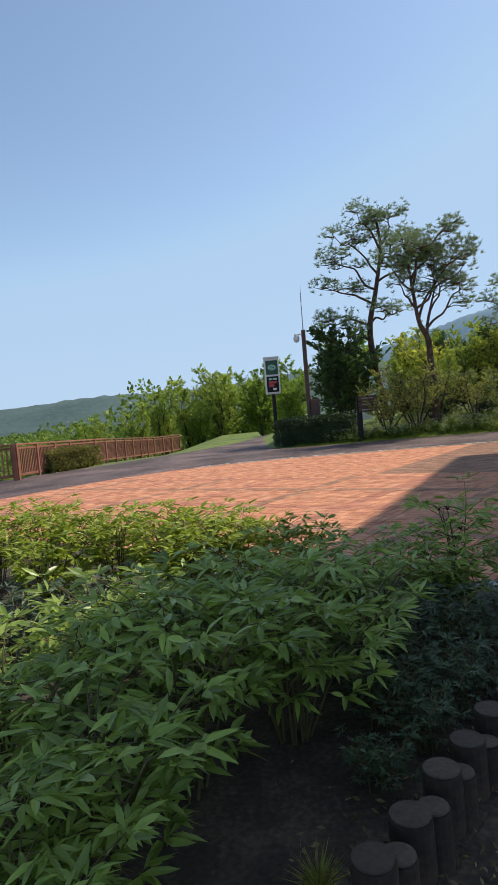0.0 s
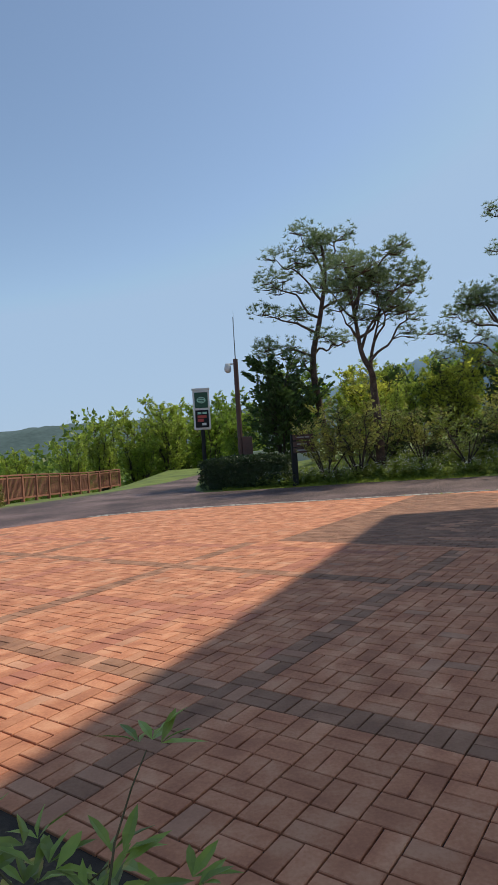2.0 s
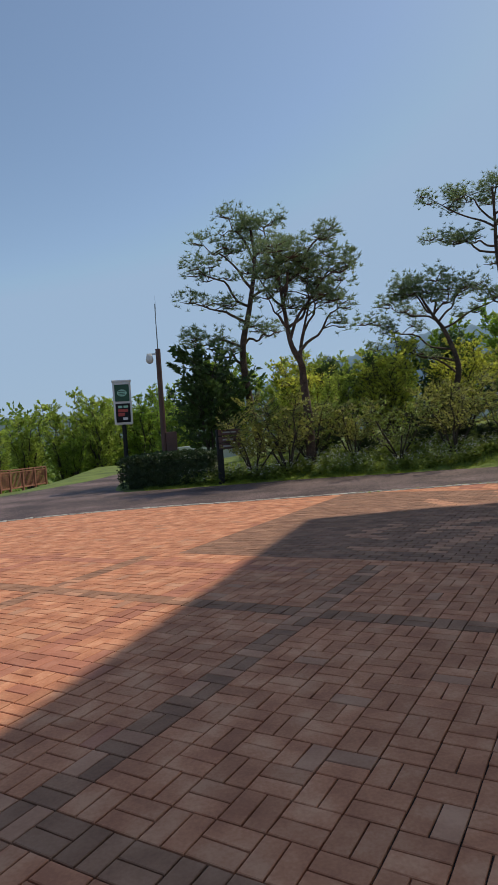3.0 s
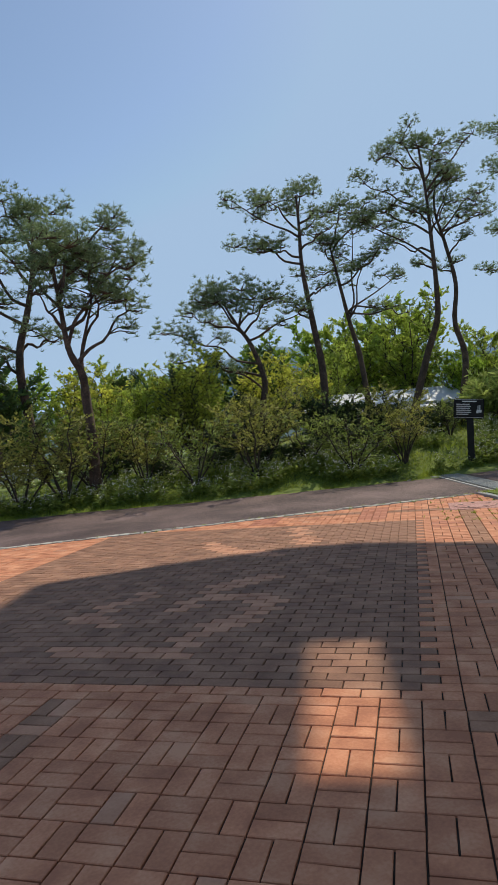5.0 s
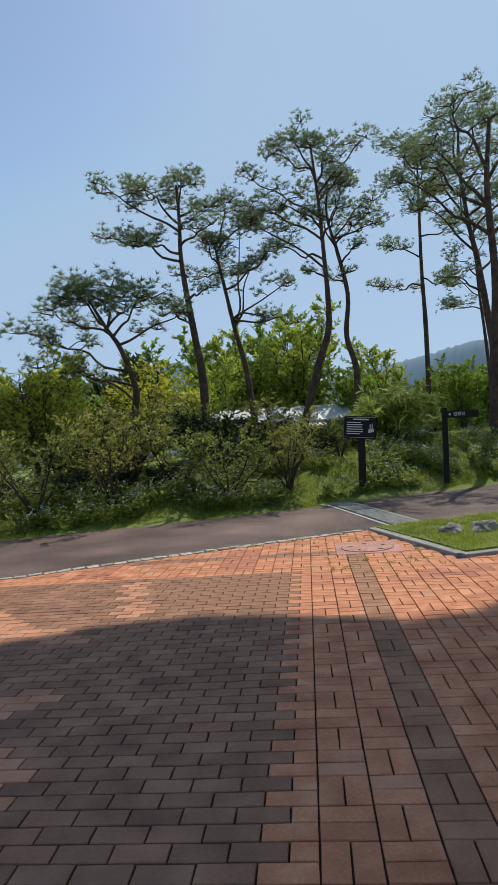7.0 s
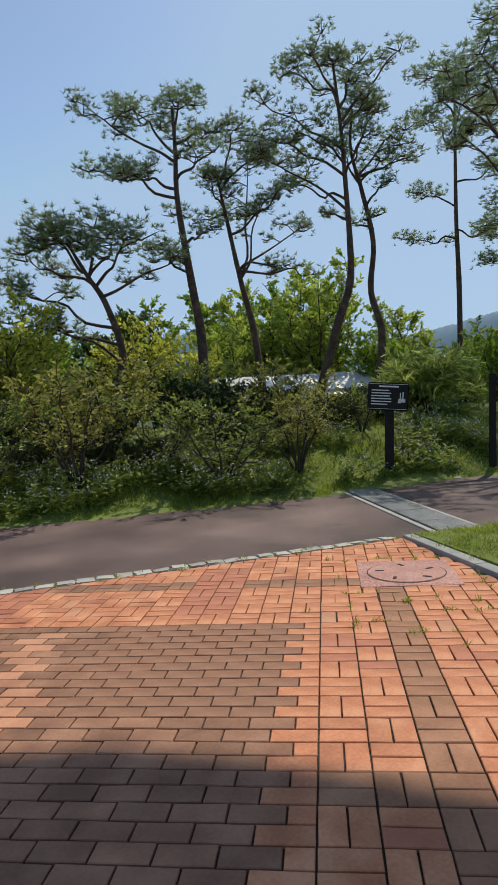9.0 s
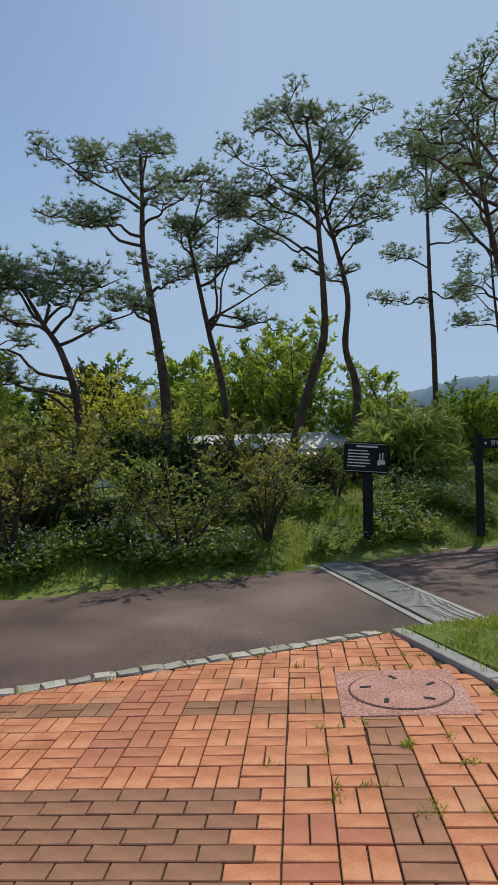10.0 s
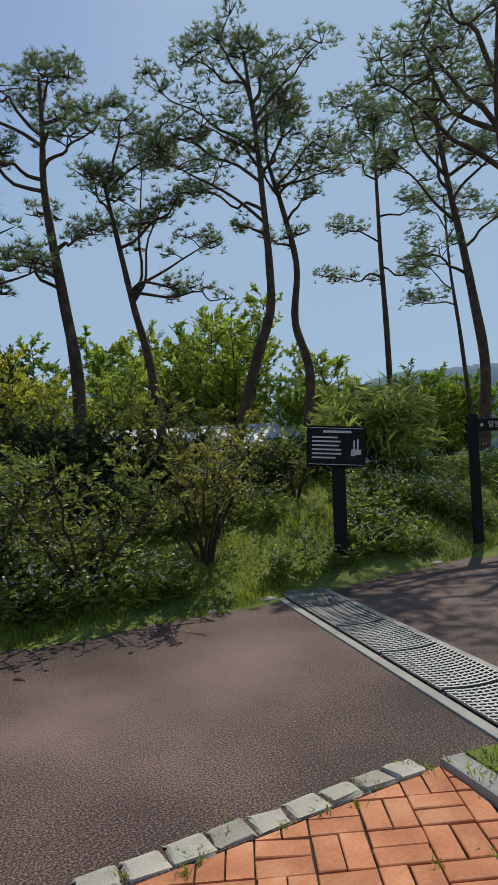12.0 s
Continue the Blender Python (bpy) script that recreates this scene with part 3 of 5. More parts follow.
pine("tall pine leaning over with layered limbs", at_land(14.3, 23.3), [(0, 0), (0.05, 2.2), (-0.12, 3.7), (-0.27, 5.0), (-0.36, 6.1), (-0.34, 7.2), (-0.36, 8.4)],
     [(6.0, -2.7, 7.0, 0.2, 0.45), (6.9, -2.6, 8.2, -0.3, 0.42), (6.2, -1.6, 6.6, -0.5, 0.4), (7.2, -1.4, 8.5, 0.4, 0.5), (7.0, 0.4, 7.6, 0.2, 0.4), (4.9, 0.5, 5.2, 0.1, 0.3), (4.2, -0.8, 4.6, 0.1, 0.28), (4.0, -1.3, 4.9, 0.5, 0.25), (7.6, -0.2, 8.7, 0.4, 0.5), (6.4, 0.7, 6.9, -0.6, 0.35), (5.4, -0.6, 5.7, 0.3, 0.3), (7.4, 1.1, 7.9, 0.2, 0.22)], 0.17, seed=4, top_r=0.5, grow=0.95)
pine("slender forked pine with open crown", at_land(16.45, 23.8), [(0, 0), (-0.2, 2.4), (-0.48, 3.8), (-0.75, 5.4), (-0.95, 6.6)],
     [(3.9, -0.1, 6.9, 0.2, 0.5), (3.9, 0.35, 5.9, -0.2, 0.3), (4.2, 1.3, 5.2, 0.2, 0.32), (4.1, 0.75, 4.2, 0.2, 0.22), (5.6, -1.6, 5.6, 0.4, 0.3), (6.2, 0.3, 7.4, 0.5, 0.5), (5.0, 0.95, 6.0, -0.4, 0.28), (6.4, -0.4, 7.8, -0.2, 0.45), (5.2, -1.3, 6.6, -0.2, 0.35), (4.0, 1.5, 3.9, 0.2, 0.2)], 0.15, seed=5, top_r=0.42)
pine("tall pine with a broad double crown", at_land(18.0, 22.9), [(-0.45, 0), (0.3, 2.5), (0.76, 3.8), (0.82, 5.0), (0.78, 6.4), (0.75, 8.2), (0.6, 10.2)],
     [(5.8, -1.7, 7.8, 0.3, 0.5), (7.7, -1.5, 9.1, -0.3, 0.5), (8.2, 1.6, 9.2, 0.3, 0.5), (8.6, 2.5, 10.3, -0.2, 0.45), (8.8, -0.7, 10.2, 0.2, 0.5), (5.6, 0.2, 6.0, 0.1, 0.28), (6.3, -0.9, 7.0, 0.5, 0.42), (7.0, 1.3, 7.8, -0.6, 0.4), (9.0, 1.4, 10.4, 0.4, 0.5), (7.4, -0.6, 8.0, -0.7, 0.4), (9.2, 0.0, 10.6, 0.2, 0.5), (6.8, -1.9, 8.4, 0.1, 0.4)], 0.18, seed=6, top_r=0.55, grow=0.925)
pine("tall curving pine beside its neighbour", at_land(19.5, 22.8), [(0, 0), (0.35, 2.2), (0.1, 3.6), (0.22, 5.0), (-0.03, 6.6), (-0.3, 7.8), (-0.2, 8.9)],
     [(6.7, 0.6, 7.6, 0.2, 0.45), (6.9, 1.3, 8.2, -0.2, 0.45), (6.6, -0.7, 8.2, 0.3, 0.4), (5.6, 0.45, 5.9, 0.2, 0.25), (5.3, -0.5, 5.8, 0.1, 0.22), (7.4, 0.6, 9.0, 0.3, 0.45), (6.2, 0.75, 6.7, -0.3, 0.25), (7.0, 1.7, 7.6, 0.4, 0.35)], 0.155, seed=7, top_r=0.45, grow=0.95)
pine("straight pine with a bird nest", at_land(27.5, 26.0), [(-0.25, 0), (-0.08, 4.4), (-0.14, 6.8), (-0.02, 9.6), (0.0, 11.5)],
     [(7.4, -1.3, 8.0, 0.2, 0.45), (6.3, -1.9, 6.4, 0.2, 0.42), (8.2, 1.5, 8.6, -0.2, 0.4), (9.5, -1.2, 10.6, 0.3, 0.6), (9.6, 1.2, 10.7, -0.3, 0.6), (10.2, 0.7, 11.6, 0.4, 0.6), (10.4, -0.9, 11.8, -0.3, 0.6), (6.5, 1.2, 6.2, 0.3, 0.3)], 0.15, seed=8, nest=(0.3, 9.9), top_r=0.6, grow=1.1)
pine("large pine with a heavy dark trunk", at_land(25.4, 21.6), [(0, 0), (0.25, 2.6), (0.05, 4.6), (-0.1, 6.6), (-0.45, 8.2), (-0.6, 10.4), (-0.5, 12.0)],
     [(7.0, -2.2, 9.4, 0.3, 0.65), (7.6, 1.8, 9.6, -0.3, 0.65), (8.6, -2.0, 11.4, 0.3, 0.65), (9.4, 1.4, 11.6, 0.3, 0.65), (9.6, -1.0, 12.4, -0.4, 0.6), (6.2, 1.6, 7.6, 0.4, 0.5), (5.6, -1.2, 6.2, 0.3, 0.42), (8.0, -0.6, 10.0, 0.8, 0.6), (8.2, 2.8, 10.6, 0.1, 0.6), (10.2, 0.5, 12.8, -0.4, 0.6)], 0.22, seed=9, top_r=0.55, pads=0.8, grow=0.93)
pine("thin pine with sparse low pads", at_land(28.65, 23.75), [(0, 0), (-0.2, 4.0), (-0.35, 6.5), (-0.4, 9.0)],
     [(5.2, -1.6, 5.4, 0.2, 0.5), (5.6, -1.8, 6.6, -0.3, 0.45), (6.6, -1.2, 7.8, 0.3, 0.45), (7.4, 0.7, 8.6, 0.2, 0.45), (7.8, -1.1, 9.0, 0.2, 0.45)], 0.12, seed=10, top_r=0.5)
pine("dark pine trunk at the top of the bank", at_land(20.9, 18.3), [(0, 0), (0.1, 2.2), (0.3, 4.5), (0.2, 7.0), (0.4, 9.0)],
     [(5.6, 2.0, 7.2, 0.2, 0.6), (6.6, -1.2, 8.6, 0.3, 0.55), (7.2, 1.6, 9.2, -0.3, 0.6), (7.6, -0.6, 9.6, 0.2, 0.55), (5.8, -2.2, 7.4, -0.2, 0.4), (6.4, -1.9, 8.4, 0.6, 0.45)], 0.24, seed=11, top_r=0.5, pads=0.65)
E1 = Vector((1, 0, 0))
pine("pine with a u-shaped fork and round crown", at_land(6.3, 21.0), [(0.02, 0), (0.05, 1.2), (0.0, 2.2), (-0.06, 2.75), (-0.3, 3.3), (-0.38, 4.2), (-0.5, 5.4)],
     [(2.6, 0.42, 5.2, 0.0, 0.4), (3.0, 1.3, 4.4, 0.3, 0.36), (2.8, 0.5, 5.4, 0.2, 0.5), (3.4, 1.0, 5.5, -0.3, 0.5), (4.0, -0.95, 5.2, 0.3, 0.42), (4.4, 0.2, 5.9, 0.4, 0.5), (4.6, 0.85, 6.0, -0.2, 0.45), (3.7, -0.85, 4.5, -0.3, 0.34), (4.8, -0.5, 6.0, 0.2, 0.5), (3.8, 1.35, 5.0, 0.2, 0.4)], 0.17, seed=12, side=E1, top_r=0.5, pads=1.05, grow=1.08)
pine("tall pine with layered side limbs", at_land(5.5, 24.7), [(0, 0), (-0.25, 1.8), (-0.35, 3.4), (0.0, 4.8), (0.25, 6.2), (0.2, 7.2)],
     [(4.4, -1.9, 5.1, 0.3, 0.46), (4.8, -1.6, 6.0, -0.3, 0.5), (5.4, -1.3, 6.9, 0.3, 0.5), (5.6, 1.0, 6.6, 0.3, 0.5), (3.4, -1.9, 3.9, 0.3, 0.5), (3.0, -1.2, 3.5, -0.3, 0.42), (6.0, -0.4, 7.7, 0.3, 0.5), (3.6, 0.8, 4.0, 0.2, 0.45), (5.0, 1.3, 5.6, -0.4, 0.45), (6.2, 0.9, 7.4, 0.2, 0.45)], 0.18, seed=13, side=E1, top_r=0.5, pads=1.05, grow=1.1)

# young broadleaf trees behind the bank
bright = shrub("young_tree", 21, 6.0, 2.0, 0.175, M["leaf_bright"], M["bark_grey"], 9, 9500, "bright green young tree with upright shoots", "tree", 330, 0.1, 0.75, 0.45, 0.9)
put(bright, 21.5, 33.0, 10, 1.15)
mid_tree = shrub("young_tree", 22, 6.0, 2.2, 0.18, M["leaf_mid"], M["bark_grey"], 9, 9500, "fresh green young broadleaf tree", "tree", 330, 0.1, 0.6, 0.48, 0.9)
put(mid_tree, 17.2, 33.0, 40, 0.95)
olive = shrub("olive_shrub", 23, 3.3, 1.8, 0.13, M["leaf_olive"], M["bark_grey"], 9, 4200, "yellowish olive rounded shrub behind the bank", "shrub", 300, 0.12, 0.6)
put(olive, 9.6, 23.4, 0)
dark_tree = shrub("dark_tree", 24, 4.0, 2.2, 0.19, M["leaf_dark"], M["bark_grey"], 6, 6500, "dense dark green broadleaf tree", "tree", 220, 0.18, 0.7)
put(dark_tree, 3.7, 24.4, 0)
sage = shrub("sage_shrub", 25, 1.9, 1.25, 0.075, M["leaf_grey"], M["bark_grey"], 7, 2700, "loose twiggy shrub with small grey-green leaves", "shrub", 150, 0.28, 0.55, 0.55, 1.1, 1.2)
put(sage, 4.6, 20.9, 0)
# undergrowth with near-black leaves, standing in for shade beneath the bank shrubs
low = shrub("low_shrub", 26, 1.25, 1.3, 0.13, M["hedge_dark"], M["bark_grey"], 8, 3200, "low dense undergrowth shrub, darkened to stand in for shaded hollows on the bank", "shrub", 170, 0.08, 0.5, 0.4, 1.0)
put(low, 13.0, 21.0, 0)
cane = shrub("bamboo_grass_clump", 27, 1.5, 1.35, 0.29, M["bamboo"], M["bark_grey"], 12, 3400, "arching clump of pale narrow-leaved bamboo grass", "shrub", 180, 0.15, 0.3, 0.19, 0.9, 0.5)
put(cane, 18.2, 19.6, 0, 0.95)
r = random.Random(31)
for x, y, s in ((6.7, 25.6, 0.42), (10.1, 24.3, 0.46), (8.7, 24.6, 0.44), (7.3, 23.4, 0.38), (24.6, 31.8, 1.0), (28.5, 30.0, 0.62), (32, 27.2, 0.5), (35, 24, 0.55), (13.6, 33.5, 0.7), (9.4, 30, 0.55), (26.6, 28.3, 0.7), (7.2, 27.5, 0.55), (-8.5, 32.9, 0.46), (-7.3, 39.3, 0.62), (-4.5, 45.8, 1.0), (-1.9, 44.5, 0.85), (-6.2, 42.5, 0.7), (38, 21, 1.0), (-0.9, 52, 1.2), (18.8, 30.6, 0.7), (-9.9, 28.3, 0.36), (-13.5, 33, 0.36), (23.2, 30.0, 0.9), (30.2, 27.8, 0.48)):
    again(bright, x + r.uniform(-0.3, 0.3), y, r.uniform(0, 360), s * r.uniform(1.02, 1.25))
for x, y, s in ((22, 35.5, 1.1), (26, 34.5, 1.1), (30, 32.5, 0.65), (33.5, 30, 0.55), (37, 26.5, 0.6), (11.8, 29.5, 0.58), (15.2, 35, 0.75), (-2.6, 47, 0.8), (0.8, 48, 0.95), (-11, 37, 0.6), (-14, 40, 0.7), (-9.2, 36, 0.5), (-5.9, 44, 0.6), (40, 23, 1.1), (-3.2, 43.2, 0.42), (2.2, 60, 1.15), (2.4, 35, 0.55), (9, 35, 0.65), (30, 24.6, 0.5), (33, 22.5, 0.55), (5.6, 33, 0.9), (3.6, 50, 1.1), (28.6, 26.8, 0.5), (31.5, 29, 0.5), (27.2, 24.4, 0.55), (30.5, 26, 0.55), (24.0, 27.4, 0.6)):
    again(mid_tree, x + r.uniform(-0.3, 0.3), y, r.uniform(0, 360), s * r.uniform(1.02, 1.25))
for x, y, s in ((7.6, 26.0, 1.0), (13.2, 25.6, 0.9), (15.8, 26.8, 0.8)):
    again(olive, x, y, r.uniform(0, 360), s)
for x, y, s in ((14.2, 28.5, 0.95), (10.5, 27.5, 0.8), (8.2, 27.4, 0.75)):
    again(dark_tree, x, y, r.uniform(0, 360), s)
conifer = shrub("young_conifer", 29, 4.2, 1.1, 0.30, M["leaf_dark"], M["bark_grey"], 3, 3000, "dark green young conifer with upswept branches", "tree", 150, 0.15, 0.9, 0.09, 0.2)
put(conifer, 10.9, 34.4, 0, 1.15)
wide = shrub("wide_shrub", 28, 1.7, 1.5, 0.08, M["herb"], M["bark_grey"], 6, 2100, "wide open shrub with bare dark stems", "shrub", 130, 0.25, 0.4, 0.5, 1.25, 1.3)
put(wide, 12.0, 18.35, 0, 0.85)
for x, y, s in ((9.9, 19.4, 1.0), (13.4, 18.2, 0.8), (5.6, 20.8, 1.2), (7.5, 20.7, 0.9), (10.8, 20.6, 1.0), (14.2, 19.6, 0.8)):
    again(sage, x, y, r.uniform(0, 360), s)
for x, y, s in ((6.4, 21.2, 1.1), (8.5, 19.8, 0.95), (11.4, 19.4, 0.8), (15.6, 19.0, 0.6), (13.0, 20.8, 0.9)):
    again(wide, x, y, r.uniform(0, 360), s)
# dark fill behind the front shrubs, placed as their shaded hollows
for x, y, s in ((14.6, 20.9, 0.9), (13.6, 22.4, 1.0), (11.4, 22.6, 1.0), (16.0, 19.7, 0.7), (10.2, 21.6, 0.9), (7.2, 22.6, 1.0), (11.2, 19.7, 0.55), (12.8, 19.5, 0.6), (13.7, 20.0, 0.7), (15.4, 19.5, 0.6), (9.4, 20.6, 0.6), (16.6, 19.6, 0.6), (10.4, 20.2, 0.6), (14.4, 19.3, 0.55), (8.0, 20.8, 0.6), (17.2, 20.6, 0.7)):
    again(low, x, y, r.uniform(0, 360), s * 0.78)
for x, y, s in ((19.4, 19.9, 0.7), (18.9, 20.6, 0.75)):
    again(cane, x, y, r.uniform(0, 360), s)

# woods in the valley
lv, lf = [], []
r = random.Random(35)
for _ in range(230):
    y = r.uniform(48, 190)
    x = -0.35 * y + r.uniform(-0.34, 0.30) * y
    h = r.uniform(5, 8) + (y - 48) * 0.014
    for _ in range(280):
        a, q, t = r.uniform(0, 6.28), math.sqrt(r.random()), r.random()
        c = Vector((x + math.cos(a) * q * h * 0.42 * math.sin(math.pi * (0.12 + 0.8 * t)), y + math.sin(a) * q * h * 0.4, land(x, y) + h * (0.1 + 0.9 * t)))
        leaf_quads(lv, lf, c, 1, 0.26 + y * 0.005, r, 0.2, up=0.5, aspect=0.6)
solid("far_woods", mesh_of("far_woods", lv, lf, M["far_leaf"]), label="mixed green woods filling the valley", category="woods", kind="stuff")

# wild herbs with small pale flowers on the bank
lv, lf, fv, ff = [], [], [], []
r = random.Random(36)
for _ in range(3600):
    x = r.uniform(2.5, 21)
    d = 0.25 + abs(r.gauss(0, 1.3))
    y = far_y(x) + d
    if noise.noise((x * 0.8, y * 0.8, 9)) < -0.12:
        continue
    z, h = land(x, y), r.uniform(0.15, 0.42)
    for k in range(11):
        a = r.uniform(0, 6.28)
        spray(lv, lf, Vector((x, y, z + h * (0.1 + 0.85 * k / 11))), Vector((math.cos(a), math.sin(a), 0.6)).normalized(), Vector((0, 0, 1)), 0.125, r, 0.42)
    if r.random() < 0.8:
        leaf_quads(fv, ff, Vector((x, y, z + h + 0.03)), 4, 0.032, r, 0.04, up=0.8, aspect=0.9)
solid("wild_herbs", mesh_of("wild_herbs", lv, lf, M["herb"]), label="wild green herbs growing on the bank", category="herbs", kind="stuff")
solid("wild_flowers", mesh_of("wild_flowers", fv, ff, M["flower"]), label="tiny white wild flowers on the bank", category="flowers", kind="stuff")

# grass on the bank
gv, gf = [], []
r = random.Random(41)
for _ in range(60000):
    x = r.uniform(1.5, 24)
    d = abs(r.gauss(0, 1.8)) + 0.02 if r.random() < 0.6 else r.random() ** 1.5 * 0.8 - 0.015
    y = far_y(x) + d
    z = land(x, y)
    h = r.uniform(0.03, 0.08) * (0.6 + 0.4 * min(1, max(0, d))) * (1 + 0.8 * (noise.noise((x * 0.7, y * 0.7, 3)) > 0.1))
    a = r.uniform(0, 6.28)
    k = len(gv)
    gv += [(x, y, z - 0.01), (x + 0.02 * math.cos(a), y + 0.02 * math.sin(a), z - 0.01), (x + r.gauss(0, 0.03), y + r.gauss(0, 0.03), z + h)]
    gf.append((k, k + 1, k + 2))
solid("bank_grass", mesh_of("bank_grass", gv, gf, M["grass"]), label="fresh green grass on the road bank", category="grass", kind="stuff")


# ---- fence ----
def fence_run(x0, y0, x1, y1, h=1.12):
    a, b = Vector((x0, y0, land(x0, y0))), Vector((x1, y1, land(x1, y1)))
    d = b - a
    L = Vector((d.x, d.y, 0)).length
    root = tagged(new("timber_fence"), "reddish brown stained timber railing with upright slats", "fence", "railing beside the road")
    root.matrix_basis = Matrix.Translation(a) @ pose(0, 0, 0, 0, -math.degrees(math.atan2(d.z, L)), math.degrees(math.atan2(d.y, d.x)))
    part("top_rail", box(L + 0.1, 0.12, 0.06, (L / 2, 0, h), 0.01), M["wood_red"], root)
    part("upper_rail", box(L, 0.05, 0.07, (L / 2, 0, h - 0.11), 0.006), M["wood_red"], root)
    part("bottom_rail", box(L, 0.05, 0.08, (L / 2, 0, 0.18), 0.006), M["wood_red"], root)
    n = max(1, round(L / 1.5))
    post = box(0.12, 0.12, h + 0.06, (0, 0, h / 2 - 0.04), 0.01)
    first = part("post", post, M["wood_red"], root)
    for k in range(1, n + 1):
        o = new("post", first.data)
        o.parent = root
        o.location = (k * L / n, 0, 0)
    slat = None
    m = int(L / 0.125)
    for k in range(m):
        if slat is None:
            slat = part("slat", box(0.045, 0.03, h - 0.3, (0, 0, 0.2 + (h - 0.3) / 2), 0.004), M["wood_red"], root)
            slat.location = (0.06, 0, 0)
            continue
        o = new("slat", slat.data)
        o.parent = root
        o.location = (0.06 + k * L / m, 0, 0)
    return root


fence_run(-13.5, 15.6, -7.2, 18.6)
fence_run(-7.2, 18.8, -6.7, 28.2)
fence_run(-6.7, 28.2, -5.8, 36.5)
fence_run(-5.8, 36.5, -4.7, 40.2)

# ---- signs and poles ----
def lettering(body, size, at, material, parent, name, rot=(90, 0, 0)):
    cu = bpy.data.curves.new(name, "FONT")
    cu.body, cu.size, cu.extrude, cu.align_x, cu.align_y = body, size, 0.001, "CENTER", "CENTER"
    ob = bpy.data.objects.new(name, cu)
    me = bpy.data.meshes.new_from_object(ob)
    bpy.data.objects.remove(ob)
    me.materials.append(material)
    o = solid(name, me, parent)
    o.matrix_basis = Matrix.Translation(at) @ pose(0, 0, 0, *rot)
    return o


def bars(parent, x0, x1, z0, rows, gap, hgt, y, material, seed, name="text_line"):
    r = random.Random(seed)
    for k in range(rows):
        w = (x1 - x0) * (r.uniform(0.7, 1.0))
        part(name, box(w, 0.003, hgt, (x0 + w / 2, y, z0 - k * gap)), material, parent)


def info_board():
    s = tagged(new("information_sign"), "black notice board with white writing on one black post", "sign")
    part("post", box(0.15, 0.1, 1.45, (0.02, 0.03, 0.4), 0.008), M["black"], s)
    b = part("board", box(0.66, 0.045, 0.46, (0, -0.04, 1.08), 0.04), M["black"], s, "rounded black board")
    part("border", box(0.62, 0.004, 0.006, (0, -0.064, 1.285)), M["white"], b, "thin white border line")
    part("border", box(0.62, 0.004, 0.006, (0, -0.064, 0.875)), M["white"], b, "thin white border line")
    bars(b, -0.15, 0.17, 1.245, 1, 0.05, 0.026, -0.064, M["white"], 2, "title_line")
    bars(b, -0.27, 0.1, 1.18, 6, 0.046, 0.018, -0.064, M["white"], 3)
    # stylised pictogram
    for x, z, w, h in ((0.2, 1.09, 0.018, 0.12), (0.24, 1.1, 0.018, 0.13), (0.225, 1.02, 0.11, 0.06), (0.19, 1.0, 0.05, 0.05)):
        part("pictogram", box(w, 0.004, h, (x, -0.064, z), 0.0), M["white"], b, "white pictogram")
    b.matrix_basis = Matrix.Translation((0, 0, 1.08)) @ pose(0, 0, 0, 0, 3.5, 0) @ Matrix.Translation((0, 0, -1.08))
    return s


s = info_board()
s.matrix_basis = Matrix.Translation((15.03, 17.69, land(15.03, 17.69) + 0.15)) @ pose(0, 0, 0, 0, 2.5, -44) @ Matrix.Scale(1.08, 4)


def finger_post():
    s = tagged(new("direction_sign"), "black finger post with white Korean lettering", "sign")
    part("post", box(0.11, 0.11, 1.75, (0, 0, 0.6), 0.01), M["black"], s)
    b = part("arm", box(0.75, 0.03, 0.17, (0.38, -0.05, 1.32), 0.01), M["black"], s, "black pointing board")
    lettering("알밤묘", 0.1, (0.32, -0.069, 1.32), M["white"], b, "lettering")
    part("arrow", box(0.04, 0.004, 0.04, (0.1, -0.067, 1.32), 0, (0, 45, 0)), M["white"], b)
    return s


s = finger_post()
s.matrix_basis = Matrix.Translation((17.13, 17.07, 0.4)) @ pose(0, 0, 0, 0, 2, -36)

# fire warning sign by the hedge
s = tagged(new("warning_sign"), "white framed two panel sign on a dark post", "sign")
part("post", rod(0.07, 0.07, -0.2, 2.0, 10), M["black"], s)
b = part("box", box(0.56, 0.16, 1.36, (0, 0, 2.62), 0.05), M["white"], s, "white rounded casing")
part("cap", box(0.6, 0.2, 0.07, (0, 0, 3.3), 0.025), M["white"], s, "white cap")
part("upper_panel", box(0.44, 0.01, 0.52, (0, -0.082, 2.93), 0.02), M["green_sign"], b, "dark green panel")
part("lower_panel", box(0.44, 0.01, 0.58, (0, -0.082, 2.31), 0.02), M["black"], b, "dark panel with red print")
bm = rod(0.15, 0.15, 0, 0.008, 24)
bmesh.ops.scale(bm, vec=(1, 0.72, 1), verts=bm.verts)
bmesh.ops.rotate(bm, matrix=Euler((radians(90), 0, 0)).to_matrix(), verts=bm.verts)
bmesh.ops.translate(bm, vec=(0, -0.088, 2.93), verts=bm.verts)
part("emblem", bm, M["mint"], b, "pale mint oval emblem")
for z in (2.98, 2.92, 2.87):
    part("emblem_bar", box(0.2, 0.004, 0.022, (0, -0.098, z)), M["green_sign"], b)
for x, z, w, h, m in ((-0.08, 2.5, 0.12, 0.07, "mint"), (0.09, 2.5, 0.14, 0.07, "mint"), (0, 2.38, 0.3, 0.09, "red_print"), (-0.05, 2.26, 0.2, 0.1, "red_print"), (0.06, 2.13, 0.14, 0.08, "white")):
    part("print", box(w, 0.004, h, (x, -0.089, z)), M[m], b)
